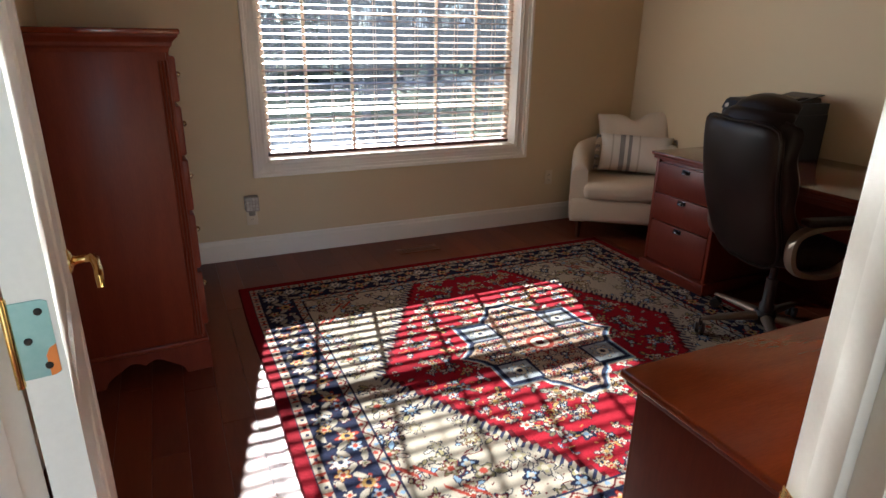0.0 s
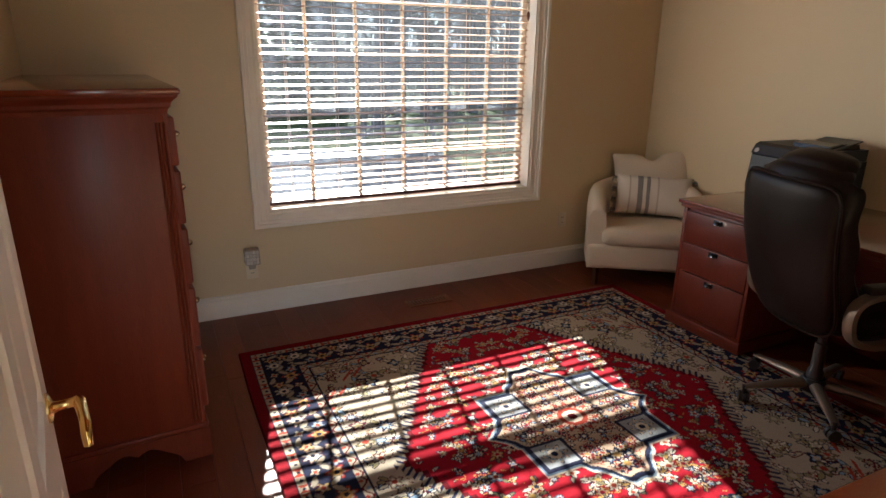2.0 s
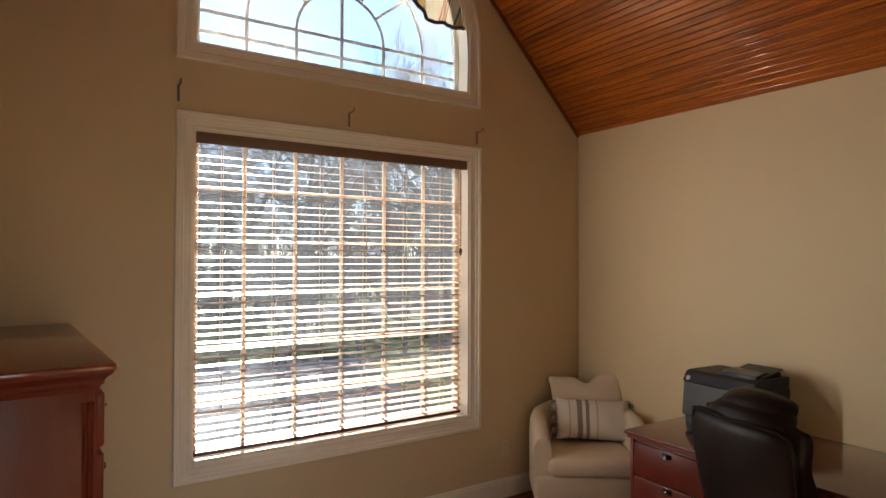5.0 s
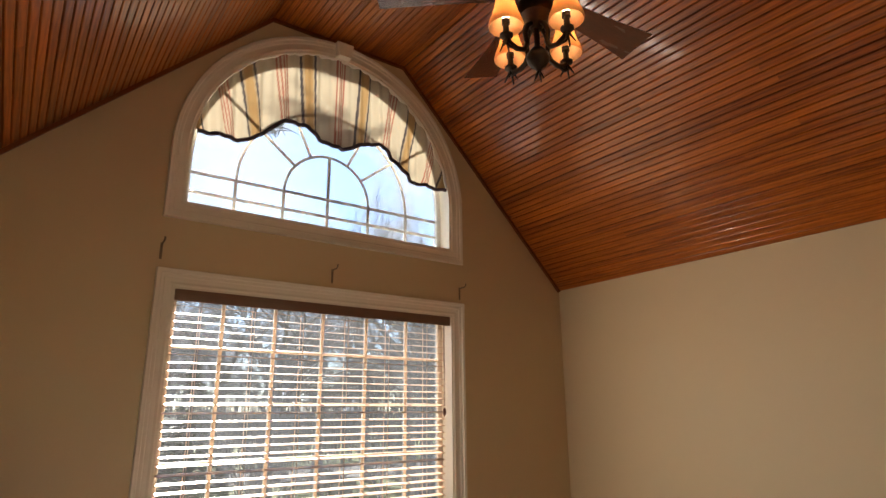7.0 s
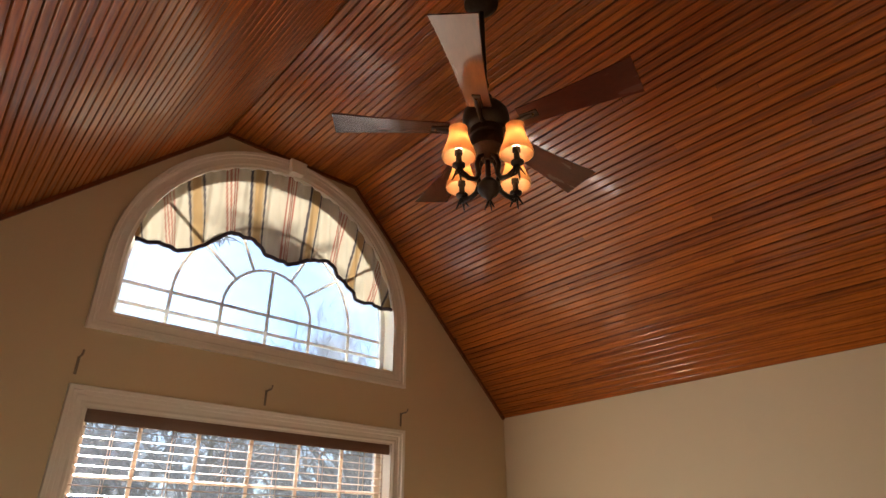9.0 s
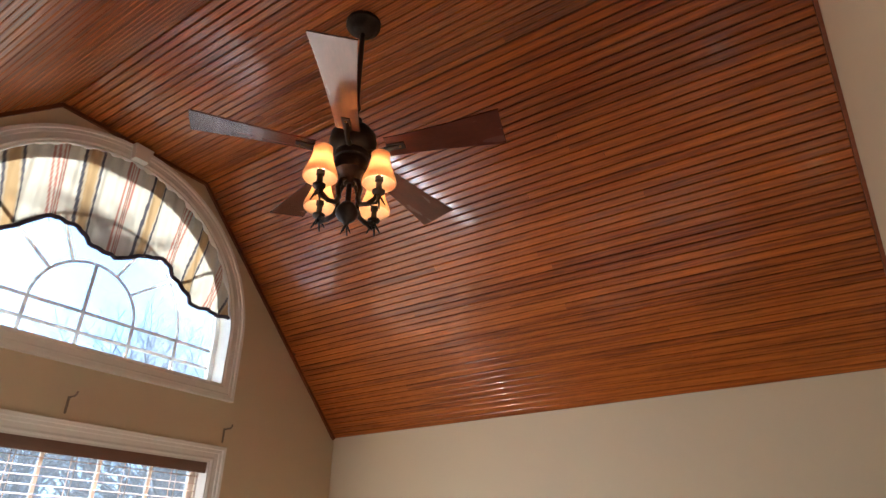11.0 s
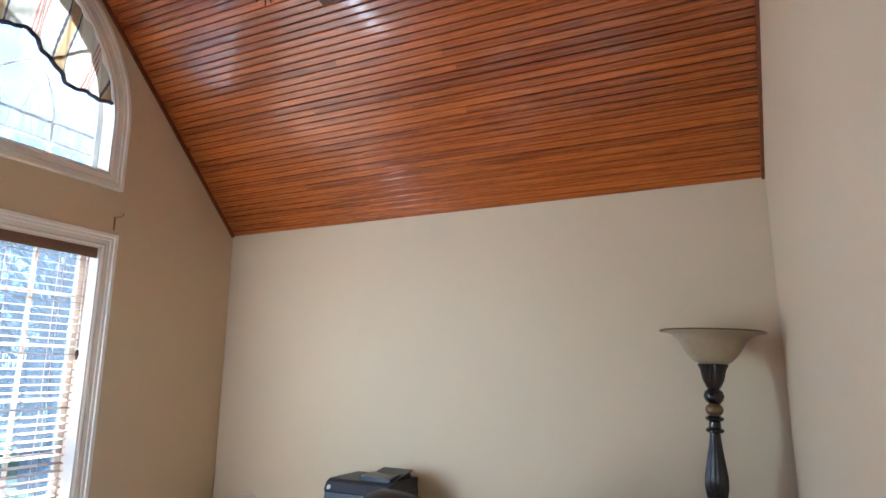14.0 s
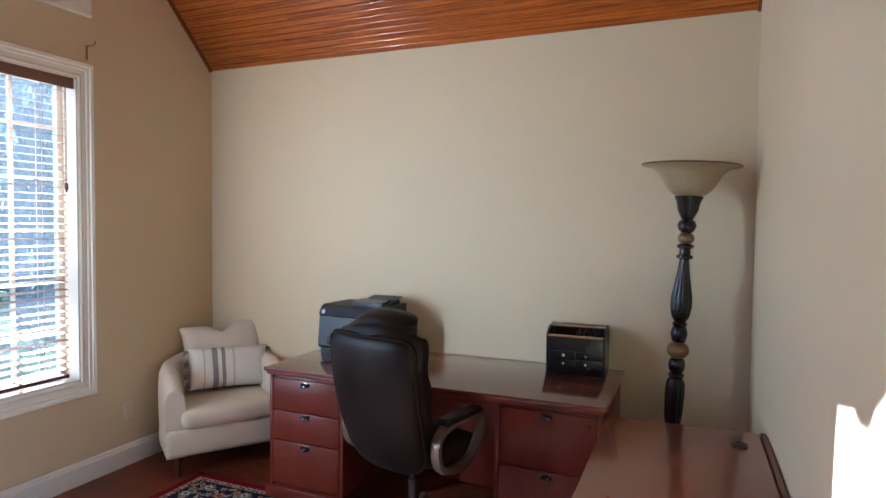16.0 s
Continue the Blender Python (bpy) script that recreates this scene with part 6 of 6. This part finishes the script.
def ground():
    bm = bmesh.new()
    v = [bm.verts.new(c) for c in ((-1500, -1500, GROUND_Z), (1500, -1500, GROUND_Z), (1500, 1500, GROUND_Z), (-1500, 1500, GROUND_Z))]
    bm.faces.new(v)
    tagged(part("ground", bm, GRASS), "winter lawn round the house", "lawn", kind="structure")
    bm = bmesh.new()
    prism(bm, [(-14, 6.5), (3.6, 6.5), (5.2, 9.0), (6.2, 13.5), (-14, 15.5)], "z", GROUND_Z - 0.05, GROUND_Z + 0.02)
    tagged(part("driveway", bm, CONCRETE), "worn asphalt driveway in the sun", "driveway", kind="structure")
    bm = bmesh.new()
    prism(bm, [(-60, 25), (60, 21), (60, 26), (-60, 30)], "z", GROUND_Z - 0.05, GROUND_Z + 0.015)
    tagged(part("road", bm, ROADM), "grey asphalt road beyond the lawn", "road", kind="structure")
    bm = bmesh.new()
    box(bm, XL - 0.16, XR + 0.16, -1.8, YW + 0.18, GROUND_Z - 0.1, -0.101)
    tagged(part("foundation", bm, CONCRETE), "plain concrete foundation", "foundation", kind="structure")


ground()


def bare_tree(seed, height, spread=1.0):
    rnd = random.Random(seed)
    bm = bmesh.new()
    twigs = bmesh.new()

    def grow(p, d, length, r, level):
        pts, radii = [p], [r]
        n = 4 if level < 2 else 3
        for i in range(n):
            d = (d + Vector((rnd.uniform(-1, 1), rnd.uniform(-1, 1), rnd.uniform(-0.5, 0.8))) * (0.16 if level < 2 else 0.26)).normalized()
            p = p + d * length / n
            pts.append(p)
            radii.append(r * (1 - 0.45 * (i + 1) / n))
            if level < 5 and (level > 0 or i > 0):
                kids = rnd.choice((1, 2, 2) if level < 4 else (1, 1, 2))
                for _ in range(kids):
                    side = Vector((rnd.uniform(-1, 1), rnd.uniform(-1, 1), rnd.uniform(-0.15, 0.7))).normalized()
                    grow(p, (d * 0.55 + side * 0.75 * spread).normalized(), length * rnd.uniform(0.5, 0.72), radii[-1] * 0.58, level + 1)
        tube(bm if level < 3 else twigs, pts, radii, 7 if level == 0 else (5 if level < 3 else 3), cap=False)

    grow(Vector((0, 0, -0.1)), Vector((0, 0, 1)), height * 0.45, height * 0.022, 0)
    return bm, twigs


def trees():
    made = []
    for seed, h in ((3, 8.5), (9, 10.0), (21, 7.0)):
        t = thing("bare_tree", pose(0, 0, GROUND_Z), "leafless grey tree with fine twigs on the lawn", "tree", "bare trees outside")
        a, b = bare_tree(seed, h, 1.15)
        part("trunk", a, BARK, t, smooth=True, angle=180)
        tw = part("crown", b, BARK, t, "fine leafless twigs")
        made.append(t)
    spots = [(8.2, 13.2, 40), (6.2, 17.5, 110), (10.5, 17.0, 10)]
    for t, (x, y, a) in zip(made, spots):
        t.matrix_world = pose(x, y, GROUND_Z, 0, 0, a)
    rnd = random.Random(6)
    for k, (x, y) in enumerate(((12.8, 15.0), (15.5, 20.0), (9.2, 21.0), (13.2, 24.5), (7.0, 24.0), (18.5, 26), (11.0, 31), (4.5, 34), (16, 34), (22, 33), (8, 37), (-1, 36), (7.6, 11.6), (12, 27), (16, 29), (20, 29), (6, 29), (2.5, 30), (9.5, 26), (14, 20), (17.5, 23), (11.5, 21.5), (24, 38), (12, 40), (3, 41), (-5, 33), (19, 36), (7.5, 33), (3.4, 10.6), (5.4, 11.6), (1.9, 12.6), (4.4, 13.4), (6.6, 10.4), (7.2, 13.0))):
        s = rnd.uniform(0.95, 1.3) if k < 28 else rnd.uniform(0.30, 0.38)
        m = pose(x, y, GROUND_Z, 0, 0, rnd.uniform(0, 360)) @ Matrix.Scale(s, 4)
        c = copy_thing(made[k % 3], m)
        c.scale = (s, s, s)
    # evergreens along the far side of the drive
    firs = []
    for seed, h in ((5, 5.2), (8, 4.2)):
        rnd = random.Random(seed)
        t = thing("evergreen_tree", pose(0, 0, GROUND_Z), "dense dark green conifer beyond the drive", "tree", "conifers outside")
        bm = bmesh.new()
        tube(bm, [(0, 0, -0.1), (0, 0, h * 0.9)], [0.12, 0.02], 8)
        part("trunk", bm, BARK, t)
        bm = bmesh.new()
        for i in range(1500):
            z = h * (0.06 + 0.94 * rnd.random() ** 1.3)
            rad = (1 - z / h) * h * 0.27 * rnd.uniform(0.45, 1.08) + 0.04
            a = rnd.uniform(0, 6.283)
            p = Vector((rad * math.cos(a), rad * math.sin(a), z))
            d = Vector((math.cos(a), math.sin(a), rnd.uniform(-0.5, 0.15))).normalized()
            s = Vector((-d.y, d.x, rnd.uniform(-0.4, 0.4))).normalized()
            L = rnd.uniform(0.14, 0.34)
            vs = [bm.verts.new(q) for q in (p - d * L * 0.4, p + s * L * 0.28, p + d * L, p - s * L * 0.28)]
            bm.faces.new(vs)
        part("crown", bm, NEEDLE, t, "dense clumps of needles")
        firs.append(t)
    spots = [(3.8, 22.0), (1.6, 20.5), (-0.8, 21.2), (5.6, 23.4), (2.6, 24.5), (0.4, 24.0), (-3.5, 22.5), (-6, 21.5)]
    for k, (x, y) in enumerate(spots):
        m = pose(x, y, GROUND_Z, 0, 0, 47 * k)
        if k < 2:
            firs[k].matrix_world = m
        else:
            copy_thing(firs[k % 2], m)
    # undergrowth: many thin stems
    rnd = random.Random(12)
    bm = bmesh.new()
    for i in range(1600):
        x, y = rnd.uniform(-14, 34), rnd.uniform(30, 44)
        h = rnd.uniform(2.0, 6.0)
        w = rnd.uniform(0.02, 0.05)
        dx, dy = rnd.uniform(-0.6, 0.6), rnd.uniform(-0.6, 0.6)
        tube(bm, [(x, y, GROUND_Z), (x + dx * 0.4, y + dy * 0.4, GROUND_Z + h * 0.5), (x + dx, y + dy, GROUND_Z + h)], [w, w * 0.7, w * 0.3], 3, cap=False)
    tagged(part("undergrowth", bm, BRUSH), "tangled leafless brush at the wood's edge", "brush", kind="stuff")
    bm = bmesh.new()
    n = 90
    prof = [GROUND_Z + 2.6 + 1.0 * noise.noise(Vector((i * 0.35, 3, 0))) + 0.7 * noise.noise(Vector((i * 1.9, 7, 0))) for i in range(n + 1)]
    for i in range(n):
        x0, x1 = -50 + 1.5 * i, -50 + 1.5 * (i + 1)
        bm.faces.new([bm.verts.new(c) for c in ((x0, 52, GROUND_Z), (x1, 52, GROUND_Z), (x1, 52, prof[i + 1]), (x0, 52, prof[i]))])
    tagged(part("backdrop_woods", bm, BRUSH), "far brown winter woods", "woods", kind="structure")


trees()


def limb_tree():
    """A tree beside the drive whose low limb reaches in front of the sun."""
    t = thing("bare_tree", pose(8.40, 9.89, GROUND_Z), "leafless grey tree with a long low limb and an added shading limb", "tree", "bare trees outside")
    fork = Vector((0, 0, 5.33))
    bm = bmesh.new()
    tube(bm, [(0.05, 0.05, -0.1), (0, 0, 2.0), fork, (0.2, 0.3, fork.z + 2.0), (0.5, 0.5, fork.z + 4.0)], [0.20, 0.16, 0.13, 0.09, 0.03], 9, cap=False)
    part("trunk", bm, BARK, t, smooth=True, angle=180)
    tip, mid = Vector((-6.86, -2.01, 3.86)), Vector((-4.73, -1.39, 4.32))
    bm = bmesh.new()
    tube(bm, [fork, fork * 0.5 + mid * 0.5 + Vector((0, 0, 0.06)), mid, mid * 0.5 + tip * 0.5 + Vector((0, 0, -0.03)), tip], [0.085, 0.07, 0.062, 0.055, 0.035], 8)
    part("limb", bm, BARK, t, smooth=True, angle=180)
    rnd = random.Random(31)
    bm = bmesh.new()
    for i in range(50):
        f = rnd.random()
        p = fork * (1 - f) + tip * f
        d = Vector((rnd.uniform(-0.6, 0.3), rnd.uniform(-0.5, 0.5), rnd.uniform(-0.2, 0.5))).normalized() * rnd.uniform(0.2, 0.6)
        tube(bm, [p, p + d * 0.5 + Vector((0, 0, 0.03)), p + d], [0.008, 0.006, 0.003], 4, cap=False)
    part("twigs", bm, BARK, t)
    # second, higher limb, unseen: its dense twigs are added to shade the jamb
    up0, up1 = Vector((0.1, 0.15, 7.9 - GROUND_Z)), Vector((-6.3, 0.55, 7.75 - GROUND_Z))
    bm = bmesh.new()
    tube(bm, [up0, up0 * 0.5 + up1 * 0.5 + Vector((0, 0.1, 0.1)), up1], [0.075, 0.055, 0.03], 8)
    part("limb", bm, BARK, t, smooth=True, angle=180)
    bm = bmesh.new()
    for i in range(170):
        p = Vector((rnd.uniform(-5.45, -5.0), 0.5 + rnd.uniform(-0.5, 0.5), 0))
        z = 2.80 + (p.y + 9.89 - 4.02) * 0.582 + rnd.uniform(0.12, 0.90)
        p.z = z - GROUND_Z
        d = Vector((rnd.uniform(-1, 0.6), rnd.uniform(-0.5, 0.5), rnd.uniform(-0.25, 0.25))).normalized() * rnd.uniform(0.2, 0.45)
        tube(bm, [p, p + d * 0.5 + Vector((0, 0, 0.03)), p + d], [0.013, 0.011, 0.006], 4, cap=False)
    part("twigs", bm, BARK, t)


limb_tree()


# ---- floor planks ----
def floor():
    bm = bmesh.new()
    box(bm, -1.36, 1.6, -1.71, YB - 0.12, -0.10, -0.016)
    box(bm, -1.36, XL - 0.14, YB - 0.12, 1.5, -0.10, -0.016)
    box(bm, XL - 0.14, XR + 0.14, YB - 0.12, YW + 0.16, -0.10, -0.016)
    f = tagged(part("floor", bm, UNDER), "dark red cherry hardwood plank floor", "floor", kind="structure")
    rnd = random.Random(8)
    w, meshes = 0.124, {}

    def plank(ln):
        key = round(ln, 2)
        if key not in meshes:
            bm = bmesh.new()
            e, t = 0.0012, 0.0012
            rings = [[bm.verts.new((a, c, z)) for a, c in ((q, q), (w - q, q), (w - q, ln - q), (q, ln - q))] for q, z in ((e, 0), (0.0003, -t), (0.0003, -0.015))]
            bm.faces.new(rings[0])
            for hi_r, lo_r in zip(rings, rings[1:]):
                for i in range(4):
                    j = (i + 1) % 4
                    bm.faces.new((lo_r[i], lo_r[j], hi_r[j], hi_r[i]))
            bmesh.ops.recalc_face_normals(bm, faces=bm.faces[:])
            me = bpy.data.meshes.new("plank")
            bm.to_mesh(me)
            bm.free()
            me.materials.append(FLOOR)
            meshes[key] = me
        return meshes[key]

    x = -1.36
    while x < XR:
        lo = -1.70 if x < 1.5 else YB - 0.10
        hi = YW + 0.05 if x > XL - 0.13 else 1.45
        y, start = lo, rnd.uniform(0.3, 1.2)
        while y < hi - 0.02:
            ln = min(start or rnd.choice((1.1, 1.35, 1.6, 1.85)), hi - y)
            start = 0
            ob = new("plank", plank(ln))
            ob.parent = f
            ob.location = (x, y, rnd.uniform(-0.0003, 0.0003))
            y += ln
        x += w


floor()
